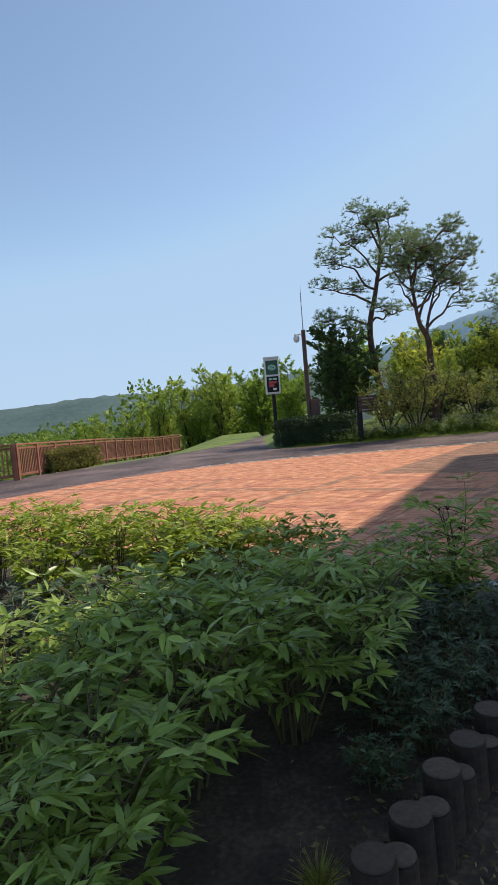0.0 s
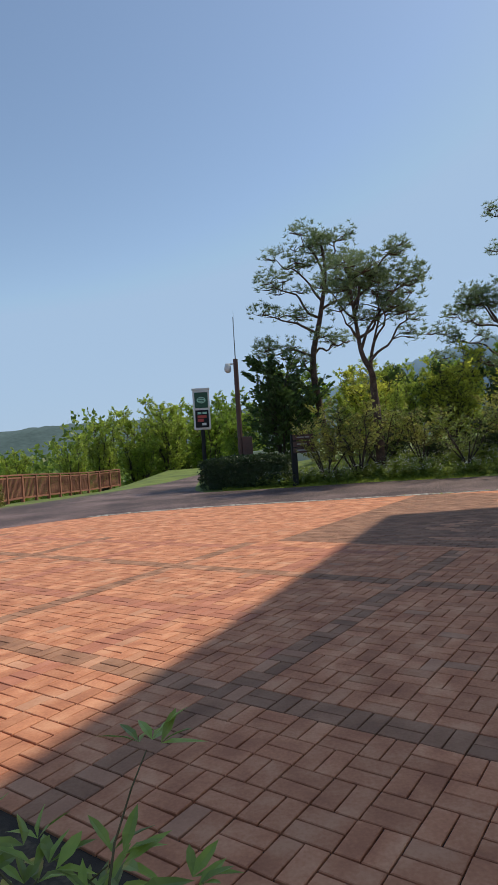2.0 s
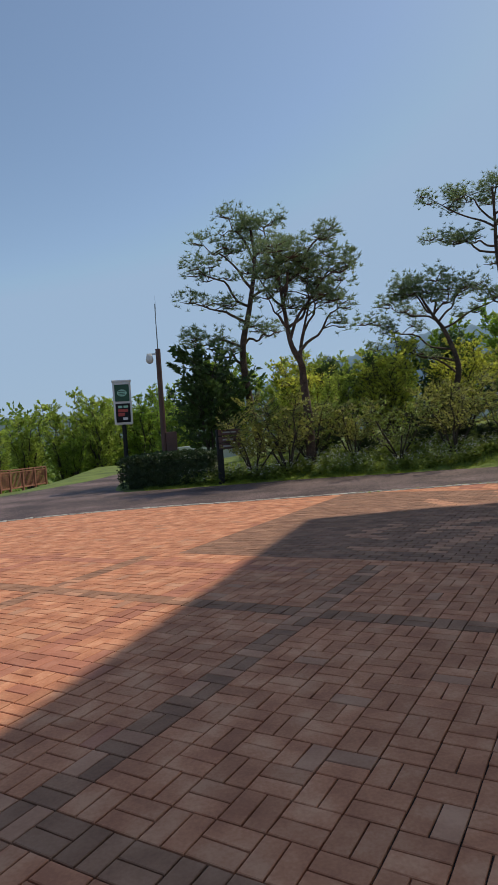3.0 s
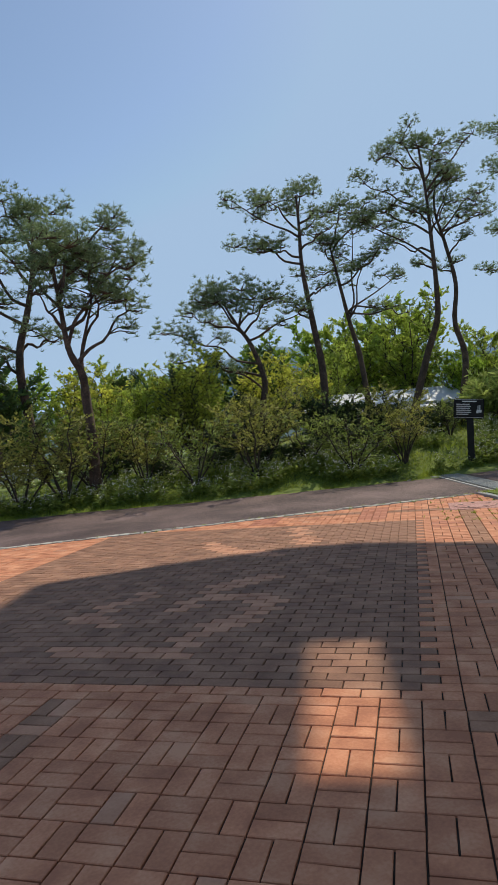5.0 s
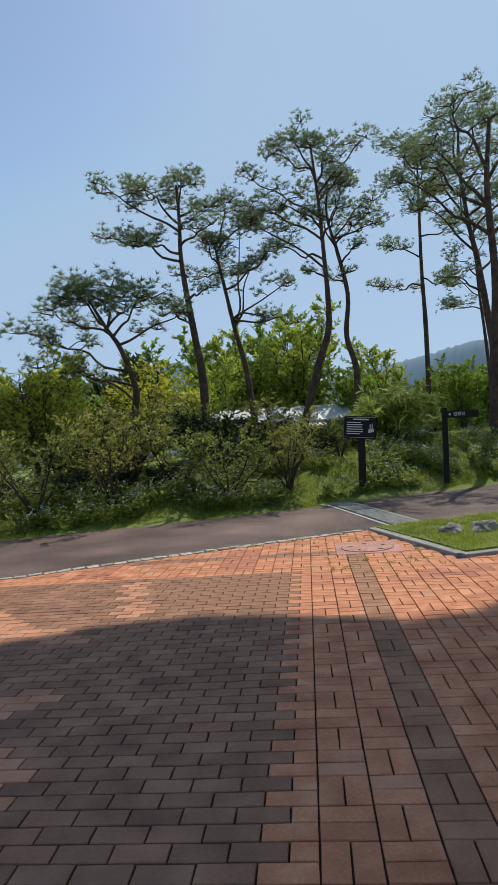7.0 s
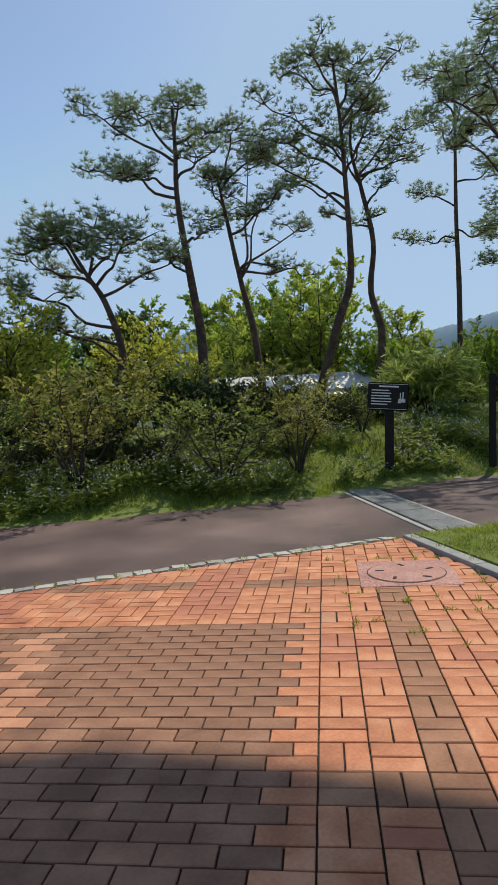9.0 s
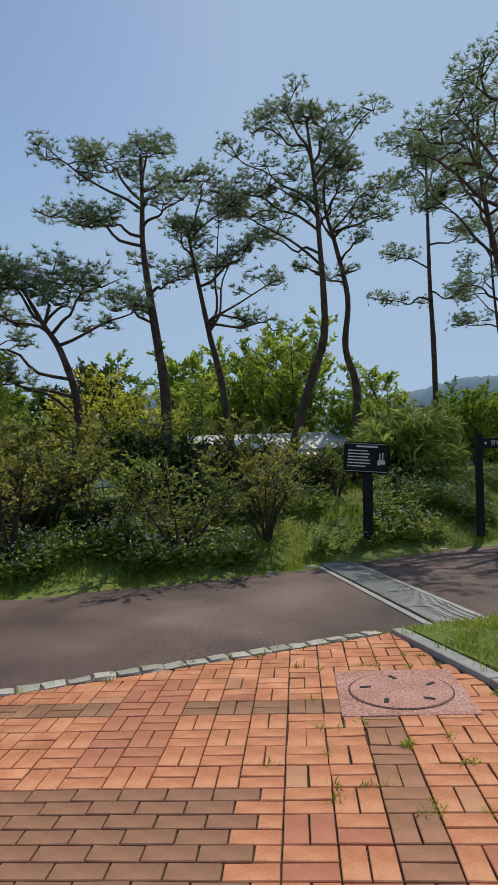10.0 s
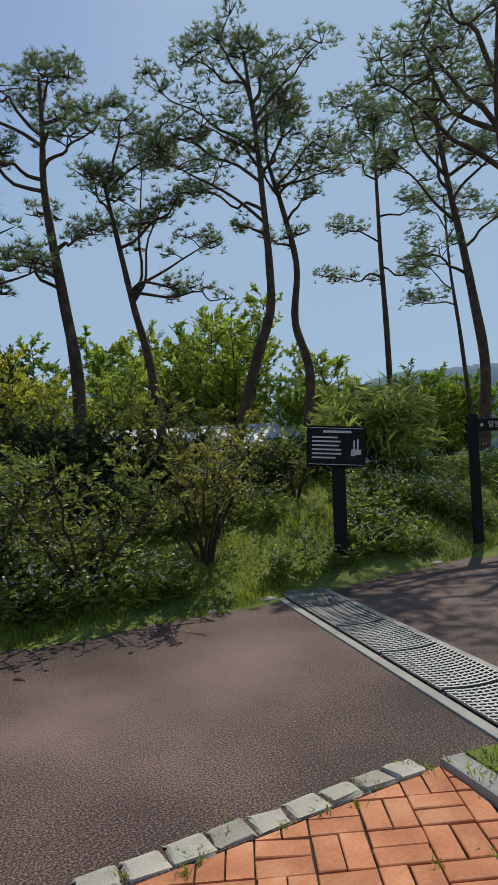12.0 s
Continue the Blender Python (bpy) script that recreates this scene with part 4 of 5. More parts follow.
s.matrix_basis = Matrix.Translation((0.95, 23.2, 0)) @ pose(0, 0, 0, 0, 1, 2)

# camera mast
s = tagged(new("camera_mast"), "brown steel mast with white dome camera and antenna", "mast")
part("pole", rod(0.085, 0.075, -0.2, 4.0, 12), M["pole_brown"], s)
part("antenna", rod(0.02, 0.012, 4.0, 5.35, 6), M["steel"], s, "thin whip antenna")
part("antenna_tip", rod(0.004, 0.003, 5.0, 5.6, 4, (0.02, 0)), M["steel"], s)
part("arm", box(0.34, 0.05, 0.05, (-0.17, 0, 3.85), 0.006), M["white"], s, "white camera arm")
bm = bmesh.new()
bmesh.ops.create_uvsphere(bm, u_segments=16, v_segments=10, radius=0.11)
bmesh.ops.translate(bm, vec=(-0.26, 0, 3.68), verts=bm.verts)
part("dome_camera", bm, M["white"], s, "white dome camera")
part("camera_hood", rod(0.12, 0.08, 3.7, 3.84, 16, (-0.26, 0)), M["white"], s)
part("control_box", box(0.32, 0.22, 0.7, (0.22, -0.02, 1.15), 0.02), M["pole_brown"], s, "maroon control box")
s.matrix_basis = Matrix.Translation((2.15, 22.3, land(2.15, 22.3))) @ pose(0, 0, 0, 0, 1, 0)

# wooden direction boards
s = tagged(new("wooden_signpost"), "dark timber signpost with three boards", "sign")
part("post", box(0.16, 0.16, 1.75, (0, 0, 0.7), 0.012), M["black"], s)
for k, z in enumerate((1.48, 1.28, 1.1)):
    b = part("board", box(0.62, 0.04, 0.16, (0.28, -0.09, z), 0.01), M["pole_brown"], s, "dark brown board")
    bars(b, 0.08, 0.48, z, 1, 0.1, 0.04, -0.112, M["concrete"], k, "text_line")
s.matrix_basis = Matrix.Translation((3.66, 20.7, land(3.66, 20.7) - 0.05)) @ pose(0, 0, 0, 0, 1, 4)


# ---- clipped hedges ----
def hedge(name, label, sx, sy, h, leafmat, seed, n, leaf=0.07):
    r = random.Random(seed)
    root = tagged(new(name), label, "hedge")
    core = box(sx * 0.86, sy * 0.8, h * 0.82, (0, 0, h * 0.4), 0.18)
    for v in core.verts:
        v.co += Vector((r.gauss(0, 1), r.gauss(0, 1), r.gauss(0, 1))) * 0.03
    part("inner_growth", core, M["hedge_dark"], root, "dark inner growth")
    lv, lf = [], []
    for _ in range(n):
        a, b = r.uniform(-1, 1), r.uniform(-1, 1)
        k = r.random()
        e = 1 - 0.12 * abs(a) ** 4
        if k < 0.45:
            p = Vector((a * sx / 2, b * sy / 2, h * e * (1 - 0.16 * abs(b) ** 3) + 0.05 * noise.noise((a * 4, b * 2, seed))))
        else:
            z = r.uniform(0.03, 0.97)
            face = r.random()
            p = Vector((a * sx / 2, (1 if face < 0.3 else -1) * sy / 2 * (1 - 0.25 * z ** 4), z * h)) if face < 0.85 else Vector(((1 if face < 0.93 else -1) * sx / 2 * (1 - 0.1 * z ** 3), b * sy / 2, z * h))
        leaf_quads(lv, lf, p, 1, leaf, r, 0.025, up=0.4, aspect=0.6)
    solid("foliage", mesh_of("foliage", lv, lf, leafmat), root, "small dense leaves")
    return root


hedge("clipped_hedge", "dark green clipped hedge beside the road", 2.85, 1.1, 0.95, M["hedge_dark"], 51, 12000).matrix_basis = Matrix.Translation((2.3, 21.9, land(2.3, 21.9) - 0.05)) @ pose(0, 0, 0, 0, 0, -16)
hedge("clipped_hedge", "olive green clipped shrub beside the railing", 2.3, 0.95, 0.75, M["hedge_olive"], 52, 9000).matrix_basis = Matrix.Translation((-6.55, 21.95, -0.03)) @ pose(0, 0, 0, 0, 0, 58)


# ---- far things ----
def ridge(name, cx, cy, width, depth, heights, az, material, label, seed, rough=0.06):
    """A long wooded hill: a ridge whose profile is given across its width."""
    nx, ny = 320, 16
    v = []
    for j in range(ny + 1):
        for i in range(nx + 1):
            s = i / nx
            k = s * (len(heights) - 1)
            m = min(int(k), len(heights) - 2)
            h = heights[m] + (heights[m + 1] - heights[m]) * (k - m)
            t = j / ny
            prof = math.sin(math.pi * min(1, t * 1.0)) if t < 0.5 else 1 - (t - 0.5) * 0.6
            z = h * prof * (1 + rough * noise.noise((s * 9, t * 3, seed)) + 0.9 * rough * noise.noise((s * 130, t * 20, seed))) - 4
            v.append(((s - 0.5) * width, (t - 0.5) * depth, z))
    f = [(j * (nx + 1) + i, j * (nx + 1) + i + 1, (j + 1) * (nx + 1) + i + 1, (j + 1) * (nx + 1) + i) for j in range(ny) for i in range(nx)]
    ob = solid(name, mesh_of(name, v, f, material, smooth=True), label=label, category="hill", kind="structure")
    ob.matrix_basis = pose(cx, cy, 0, 0, 0, az)
    return ob


ridge("backdrop_hill", -110, 470, 700, 260, [20, 24, 27, 26, 28, 29, 33, 37, 32], 10, M["hill"], "long low wooded hill across the valley", 2, 0.07)
ridge("backdrop_mountain", 320, 880, 900, 300, [30, 50, 62, 84, 110, 130, 118, 90, 60], -20, M["hill_far_haze"], "hazy blue mountain in the distance", 3, 0.03)
ridge("backdrop_mountain_east", 800, 590, 800, 300, [60, 85, 108, 130, 128, 140, 120], -52, M["hill_far_haze"], "hazy blue mountain ridge in the distance", 4, 0.03)
b = tagged(new("greenhouse"), "long low shed with a white sheet roof behind the trees", "shed")
part("roof", box(7.4, 2.2, 0.1, (0, 0, 0.62), 0.02, (24, 0, 0)), M["sheet"], b, "pale sheet roof")
part("wall", box(7.1, 1.7, 1.9, (0, 0.1, -0.5), 0.02), M["concrete"], b)
b.matrix_basis = Matrix.Translation((20.1, 27.9, 1.66)) @ pose(0, 0, 0, 0, 0, -19)
b = tagged(new("low_wall"), "low whitewashed wall behind the hedge", "wall")
part("coping", box(3.2, 0.3, 0.06, (0, 0, 0.62), 0.01), M["white"], b)
part("wall_body", box(3.1, 0.22, 0.6, (0, 0, 0.3), 0.01), M["white"], b)
b.matrix_basis = Matrix.Translation((4.3, 29.6, land(4.3, 29.6))) @ pose(0, 0, 0, 0, 0, -8)


# ---- island grass, weeds between the pavers ----
def blades(name, label, spots, n, h, spread, seed, material="grass"):
    r = random.Random(seed)
    v, f = [], []
    for x, y, z in spots:
        for _ in range(n):
            bx, by = x + r.gauss(0, spread), y + r.gauss(0, spread)
            a = r.uniform(0, 6.28)
            w = r.uniform(0.002, 0.005)
            lean = Vector((r.gauss(0, 0.5), r.gauss(0, 0.5), 1)).normalized() * h * r.uniform(0.5, 1.3)
            s = Vector((math.cos(a), math.sin(a), 0)) * w
            p = Vector((bx, by, z))
            k = len(v)
            v += [p - s, p + s, p + lean * 0.6 + s * 0.7, p + lean * 0.6 - s * 0.7, p + lean + Vector((lean.x, lean.y, -0.2 * h)) * 0.5]
            f += [(k, k + 1, k + 2, k + 3), (k + 3, k + 2, k + 4)]
    return solid(name, mesh_of(name, v, f, M[material]), label=label, category="grass", kind="stuff")


r = random.Random(81)
spots = []
while len(spots) < 900:
    x, y = r.uniform(11.1, 17.5), r.uniform(10.4, 14.1)
    c = False
    j = len(isl) - 1
    for i in range(len(isl)):
        (xi, yi), (xj, yj) = isl[i], isl[j]
        if (yi > y) != (yj > y) and x < (xj - xi) * (y - yi) / (yj - yi) + xi:
            c = not c
        j = i
    if c:
        spots.append((x, y, 0.045))
blades("island_grass", "short bright green grass on the island", spots, 55, 0.05, 0.07, 82)
tufts = []
for k in range(46):
    p = edge_line[r.randint(105, 158)]
    tufts.append((p.x + r.uniform(-0.03, 0.03), p.y + r.uniform(-0.06, 0.16), -0.012))
for k in range(60):
    u, v = 15.89 + 0.2105 * r.randint(-2, 9), -0.435 + 0.2105 * r.randint(0, 7)
    if r.random() < 0.5:
        u += r.uniform(-0.1, 0.1)
    else:
        v += r.uniform(-0.1, 0.1)
    p = UD * u + VD * v
    if abs(u - 17.06) > 0.4 or abs(v - 0.27) > 0.4:
        tufts.append((p.x, p.y, -0.014))
for k in range(26):
    p = G0.lerp(Vector((16.2, 17.05, 0)), r.uniform(-0.9, 1.0))
    tufts.append((p.x, far_y(p.x) - r.uniform(0, 0.06), 0.0))
blades("joint_weeds", "small green weeds growing in the paving joints", tufts, 14, 0.05, 0.016, 83)

# stones along the outer road edge by the drain
for k, (x, dy, s) in enumerate(((13.55, 0.02, 0.9), (13.95, 0.1, 1.1), (14.25, 0.12, 0.9), (14.75, 0.06, 0.8), (15.3, 0.05, 0.9), (12.9, 0.03, 0.7), (16.1, 0.04, 0.8))):
    ob = tagged(new("edge_stone", sett_meshes[k % 6]), "small pale stone set along the road edge", "stone", "stones along the road edge")
    ob.matrix_basis = Matrix.Translation((x, far_y(x) + dy, -0.01)) @ pose(0, 0, 0, 4, -3, 50 * k) @ Matrix.Scale(s, 4)


# ---- flower bed ----
def leaflet(verts, faces, p, d, n, L, w):
    """A pointed leaflet, folded along its midrib and curling down."""
    s = d.cross(n).normalized()
    k = len(verts)
    q = [p, p + d * L * 0.33 + s * w * 0.5 + n * w * 0.16, p + d * L * 0.7 + s * w * 0.38 - n * L * 0.05, p + d * L - n * L * 0.16,
         p + d * L * 0.7 - s * w * 0.38 - n * L * 0.05, p + d * L * 0.33 - s * w * 0.5 + n * w * 0.16, p + d * L * 0.35, p + d * L * 0.7 - n * L * 0.08]
    verts += q
    faces += [(k, k + 1, k + 6), (k, k + 6, k + 5), (k + 1, k + 2, k + 7, k + 6), (k + 6, k + 7, k + 4, k + 5), (k + 2, k + 3, k + 7), (k + 7, k + 3, k + 4)]


def peony(seed, height, stems, leafmat, spread=0.35, size=0.11, label="", buds=0):
    r = random.Random(seed)
    tips = []
    root = tagged(new("peony_plant"), label, "plant", "plants in the flower bed")
    v, f = [], []
    up = Vector((0, 0, 1))
    for s in range(stems):
        sv, sf = [], []
        an = r.uniform(0, 2 * math.pi)
        h = height * r.uniform(0.75, 1.1)
        tip = Vector((math.cos(an), math.sin(an), 0)) * spread * r.uniform(0.2, 1.0) + up * h
        line = smooth_line([Vector((0.05 * math.cos(an), 0.05 * math.sin(an), -0.05)), tip * 0.5 + up * 0.08 * h, tip], 7)
        tips.append(tip)
        tube(sv, sf, line, [0.006 * (1 - 0.5 * k / 6) for k in range(7)], 4)
        for k in range(9):
            p = line[min(6, 2 + k // 2)] if k < 8 else line[6]
            a2 = an + k * 2.4 + r.uniform(-0.3, 0.3)
            out = Vector((math.cos(a2), math.sin(a2), r.uniform(0.25, 0.7))).normalized()
            L = size * r.uniform(1.2, 2.0)
            q = p + out * L
            tube(sv, sf, [p, p.lerp(q, 0.5) + up * 0.01, q], [0.003, 0.0025, 0.002], 3)
            for g in (-1, 0, 1):
                c = math.cos(g * 0.9), math.sin(g * 0.9)
                d0 = Vector((out.x * c[0] - out.y * c[1], out.x * c[1] + out.y * c[0], out.z * 0.3)).normalized()
                q2 = q + d0 * size * 0.35
                for g2 in (-0.75, 0, 0.75):
                    c2 = math.cos(g2), math.sin(g2)
                    d = Vector((d0.x * c2[0] - d0.y * c2[1], d0.x * c2[1] + d0.y * c2[0], r.uniform(-0.3, 0.75))).normalized()
                    nrm = (up + Vector((r.gauss(0, 1), r.gauss(0, 1), 0)) * 0.45).normalized()
                    leaflet(v, f, q2, d, nrm, size * r.uniform(0.75, 1.25), size * r.uniform(0.21, 0.30))
        solid("stem", mesh_of("stem", sv, sf, M["stem"], smooth=True), root, "thin reddish stem")
    solid("foliage", mesh_of("foliage", v, f, leafmat), root, "divided pointed leaves")
    for tip in tips[:buds]:
        bm = bmesh.new()
        bmesh.ops.create_icosphere(bm, subdivisions=1, radius=0.011)
        for k in range(5):
            an = k * 1.257
            q = [bm.verts.new(c) for c in ((0, 0, 0), (0.012 * math.cos(an), 0.012 * math.sin(an), 0.012), (0.034 * math.cos(an + 0.3), 0.034 * math.sin(an + 0.3), 0.012 + 0.01 * (k % 2)))]
            bm.faces.new(q)
        bmesh.ops.translate(bm, vec=tip, verts=bm.verts)
        part("seed_head", bm, M["nest"], root, "dark withered seed head")
    return root


BED_U = 4.22


def bed_ok(x, y):
    u, w = x * UD.x + y * UD.y, x * VD.x + y * VD.y
    # behind the row of logs, before the paving
    side = (x - 0.2) * 0.755 - (y - 1.52) * 0.656
    return u < BED_U - 0.12 and side < -0.12 and w > -9


corner = UD * BED_U + VD * (-9.5)
edge_r = UD * BED_U + VD * (-0.98)
flat("flower_bed", [(-0.9, -0.6), (0.2, 1.42), (0.85, 2.15), (1.5, 3.0), (edge_r.x, edge_r.y), (corner.x, corner.y), (-11, 0)], 0.02, M["soil"], "dark garden soil of the flower bed")
flat("footpath", [(-0.9, -0.6), (0.2, 1.42), (0.85, 2.15), (1.5, 3.0), (edge_r.x, edge_r.y), (4.0, 2.2), (3, -6), (-3, -6)], 0.004, M["soil"], "bare trodden earth path")

r = random.Random(61)
green = peony(62, 0.62, 12, M["peony"], 0.42, 0.098, "bushy peony plant with dark green divided leaves")
tall = peony(63, 0.85, 4, M["peony"], 0.24, 0.10, "tall peony stems with narrow leaves", buds=2)
pale = peony(64, 0.62, 11, M["peony_sunlit"], 0.4, 0.085, "peony plant with sunlight in its yellow-green leaf colour")
lowp = peony(65, 0.34, 9, M["low_leaf"], 0.36, 0.06, "low dark leafy ground cover")


def bed_put(ob, x, y, rz, s):
    ob.matrix_basis = Matrix.Translation((x, y, 0.02)) @ pose(0, 0, 0, 0, 0, rz) @ Matrix.Scale(s, 4)


bed_put(green, 0.05, 2.45, 20, 1.0)
bed_put(tall, 1.15, 3.6, 80, 0.95)
bed_put(pale, -0.6, 4.3, 0, 1.0)
bed_put(lowp, 0.62, 2.72, 0, 0.8)


def bed_copy(ob, x, y, s):
    o = copy_thing(ob, Matrix.Identity(4))
    bed_put(o, x, y, r.uniform(0, 360), s)


for x, y, s in ((-0.35, 2.15, 1.0), (0.35, 2.95, 0.85), (0.6, 3.35, 0.65), (-0.55, 1.6, 0.85), (-0.62, 1.2, 0.7), (0.0, 3.1, 0.85), (-0.75, 2.6, 0.9), (-0.95, 2.0, 0.85), (1.0, 3.55, 0.55), (-1.4, 2.4, 0.8), (-0.45, 3.1, 0.8), (-1.0, 1.4, 0.75)):
    bed_copy(green, x, y, s)
for x, y, s in ((0.8, 3.75, 0.62), (0.3, 3.9, 0.72), (1.0, 3.45, 0.75), (1.45, 3.55, 0.55), (0.05, 4.2, 0.75)):
    bed_copy(tall, x, y, s)
for x, y, s in ((-1.1, 4.6, 1.0), (-0.2, 4.1, 0.95), (-1.7, 4.9, 1.0), (-2.3, 5.2, 1.0), (-1.3, 5.1, 0.95), (-0.7, 4.8, 0.95), (-2.9, 5.6, 1.0), (-2.0, 5.6, 1.0), (-3.5, 6.0, 1.0), (-2.7, 4.9, 0.9), (-3.4, 5.2, 0.95), (-4.2, 6.2, 1.0), (-0.2, 4.5, 0.85), (0.15, 4.05, 0.8), (-0.5, 4.05, 0.9), (-1.5, 4.3, 0.9)):
    bed_copy(pale, x, y, s)
for x, y, s in ((0.8, 3.05, 0.9), (1.1, 3.3, 0.8), (0.4, 2.45, 0.7), (-1.4, 3.4, 1.1), (-0.9, 3.6, 1.1), (-2.0, 3.6, 1.1), (-1.8, 2.9, 1.0), (-2.6, 4.0, 1.1), (-0.4, 3.7, 1.0), (1.5, 3.55, 0.8), (0.55, 2.25, 0.5), (0.75, 2.48, 0.55), (0.95, 2.72, 0.55), (1.15, 2.95, 0.55), (0.3, 2.05, 0.45), (1.3, 3.1, 0.5), (-2.2, 2.6, 1.0)):
    bed_copy(lowp, x, y, s)

# log edging
ledge = tagged(new("log_edging"), "row of short dark upright logs edging the bed", "edging")
for k in range(18):
    p = Vector((0.2, 1.508, 0)) + Vector((0.139, 0.163, 0)) * (k // 2) + Vector((r.uniform(-0.008, 0.008), r.uniform(-0.008, 0.008), 0))
    if k % 2:
        p += Vector((0.068, 0.032, 0))
    rad = r.uniform(0.056, 0.064) if k % 2 == 0 else r.uniform(0.042, 0.05)
    h = r.uniform(0.19, 0.215) - (0.02 if k % 2 else 0)
    o = part("log", rod(rad, rad * 0.98, -0.1, h, 18, bevel=0.006), M["log"], ledge, "round debarked log")
    o.location = p
    e = part("log_end", rod(rad * 0.93, rad * 0.9, h - 0.001, h + 0.003, 18), M["log_end"], o, "sawn log end")

# stones along the bed
for k in range(2):
    p = UD * (BED_U - 0.05) + VD * (-1.05 - k * 0.34)
    ob = new("edging_stone", sett_meshes[k % 6])
    tagged(ob, "flat pale stone edging the flower bed", "stone", "stones edging the bed")
    ob.matrix_basis = Matrix.Translation((p.x, p.y, 0.0)) @ pose(0, 0, 0, 0, 0, -38 + r.uniform(-12, 12)) @ Matrix.Diagonal((1.1, 1.1, 0.9, 1.0))

# dry litter on the bare soil
lv, lf = [], []
for _ in range(900):
    t = r.random()
    p = Vector((0.14, 1.44, 0)).lerp(Vector((1.45, 2.92, 0)), t) + Vector((r.gauss(0, 0.22), r.gauss(0, 0.22), 0.024))
    leaf_quads(lv, lf, p, 1, 0.03, r, 0.004, up=0.0, aspect=0.45)
solid("leaf_litter", mesh_of("leaf_litter", lv, lf, M["dry"]), label="dry brown leaf litter on bare soil", category="litter", kind="stuff")
tf = tagged(new("grass_tuft"), "small blue-green grass tuft beside the logs", "grass")
tv, tff = [], []
for _ in range(160):
    d = Vector((r.gauss(0, 0.5), r.gauss(0, 0.5), 1)).normalized()
    s = d.cross(Vector((r.gauss(0, 1), r.gauss(0, 1), 0.1))).normalized() * 0.002
    k = len(tv)
    L = r.uniform(0.07, 0.15)
    tv += [-s, s, d * L * 0.6 + s, d * L * 0.6 - s, d * L + Vector((d.x, d.y, -0.3)) * 0.03]
    tff += [(k, k + 1, k + 2, k + 3), (k + 3, k + 2, k + 4)]
solid("tuft_foliage", mesh_of("tuft_foliage", tv, tff, M["leaf_grey"]), tf, "fine blue-green blades")
tf.location = (0.06, 1.62, 0.02)

# rocks on the island
def rock(seed, x, y, sx, sy, sz):
    rr = random.Random(seed)
    bm = bmesh.new()
    bmesh.ops.create_icosphere(bm, subdivisions=3, radius=1)
    for v in bm.verts:
        n = noise.noise(v.co * 1.3 + Vector((seed, 0, 0)))
        v.co = Vector((v.co.x * sx, v.co.y * sy, v.co.z * sz)) * (1 + 0.45 * n) + Vector((rr.gauss(0, 1), rr.gauss(0, 1), rr.gauss(0, 1))) * 0.006
    me = bpy.data.meshes.new("rock")
    bm.to_mesh(me)
    bm.free()
    me.materials.append(M["rock"])
    ob = tagged(new("garden_rock", me), "rough grey rock set in the grass island", "rock", "rocks on the island")
    ob.location = (x, y, 0.05 + sz * 0.3)
    return ob


rock(1, 12.0, 12.85, 0.17, 0.12, 0.09)
rock(2, 12.35, 12.6, 0.2, 0.15, 0.11)
rock(3, 12.75, 12.2, 0.16, 0.14, 0.08)


# ---- clay pavers ----
def inside(x, y, poly):
    c = False
    j = len(poly) - 1
    for i in range(len(poly)):
        (xi, yi), (xj, yj) = poly[i], poly[j]
        if (yi > y) != (yj > y) and x < (xj - xi) * (y - yi) / (yj - yi) + xi:
            c = not c
        j = i
    return c


def near_poly(u, v, line, w):
    for (a, b), (c, d) in zip(line, line[1:]):
        L2 = (c - a) ** 2 + (d - b) ** 2
        t = max(0, min(1, ((u - a) * (c - a) + (v - b) * (d - b)) / L2))
        if math.hypot(u - a - t * (c - a), v - b - t * (d - b)) < w:
            return True
    return False


SNAKES = ([(10.75, -3.1), (10.75, -2.3), (11.2, -2.2), (11.5, -1.98), (11.9, -1.88), (12.12, -2.1), (12.12, -2.5), (11.7, -2.65)], [(11.3, -3.05), (11.56, -3.4), (11.96, -3.26), (12.2, -3.1)], [(12.35, -2.5), (12.85, -2.1)],
          [(14.5, -2.0), (14.8, -2.0), (15.2, -2.2), (15.7, -2.3)], [(13.9, -2.3), (14.2, -2.9), (14.8, -3.4)])
U0, V0, PITCH = 15.89, -0.435, 0.2105  # corner of the running bond panel, and the side of a pair of pavers


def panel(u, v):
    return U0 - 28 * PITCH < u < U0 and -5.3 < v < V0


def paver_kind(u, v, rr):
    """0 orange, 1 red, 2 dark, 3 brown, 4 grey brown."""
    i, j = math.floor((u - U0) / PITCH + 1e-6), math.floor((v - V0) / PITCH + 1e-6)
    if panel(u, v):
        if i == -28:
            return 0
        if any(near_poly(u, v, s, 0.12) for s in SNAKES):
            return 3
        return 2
    if i >= 0 or (j >= 0 and i >= -28):
        if 1 <= i <= 6 and (j in (-5, -4) or j in (-13, -12)):
            return 1
        if i == 4 and j < 2:
            return 2
        if j == 2 and i < 4:
            return 4
        if i == -9 and 0 <= j < 2:
            return 4
        if i in (-3, -2) and j >= 0:
            return 1 if rr.random() < 0.6 else 0
        return 0
    if i < -28:
        if i == -29 and j == 0 or (i + 49) % 13 == 0 or (j + 11) % 14 == 0:
            return 4 if rr.random() < 0.85 else 3
        if ((i + 49) % 13 == 6 or (j + 11) % 14 == 7) and v < -3.4:
            return 1
    return 0


bed_poly = [(-0.9, -0.6), (0.2, 1.42), (0.85, 2.15), (1.5, 3.0), (edge_r.x, edge_r.y), (corner.x, corner.y), (-11, 0)]
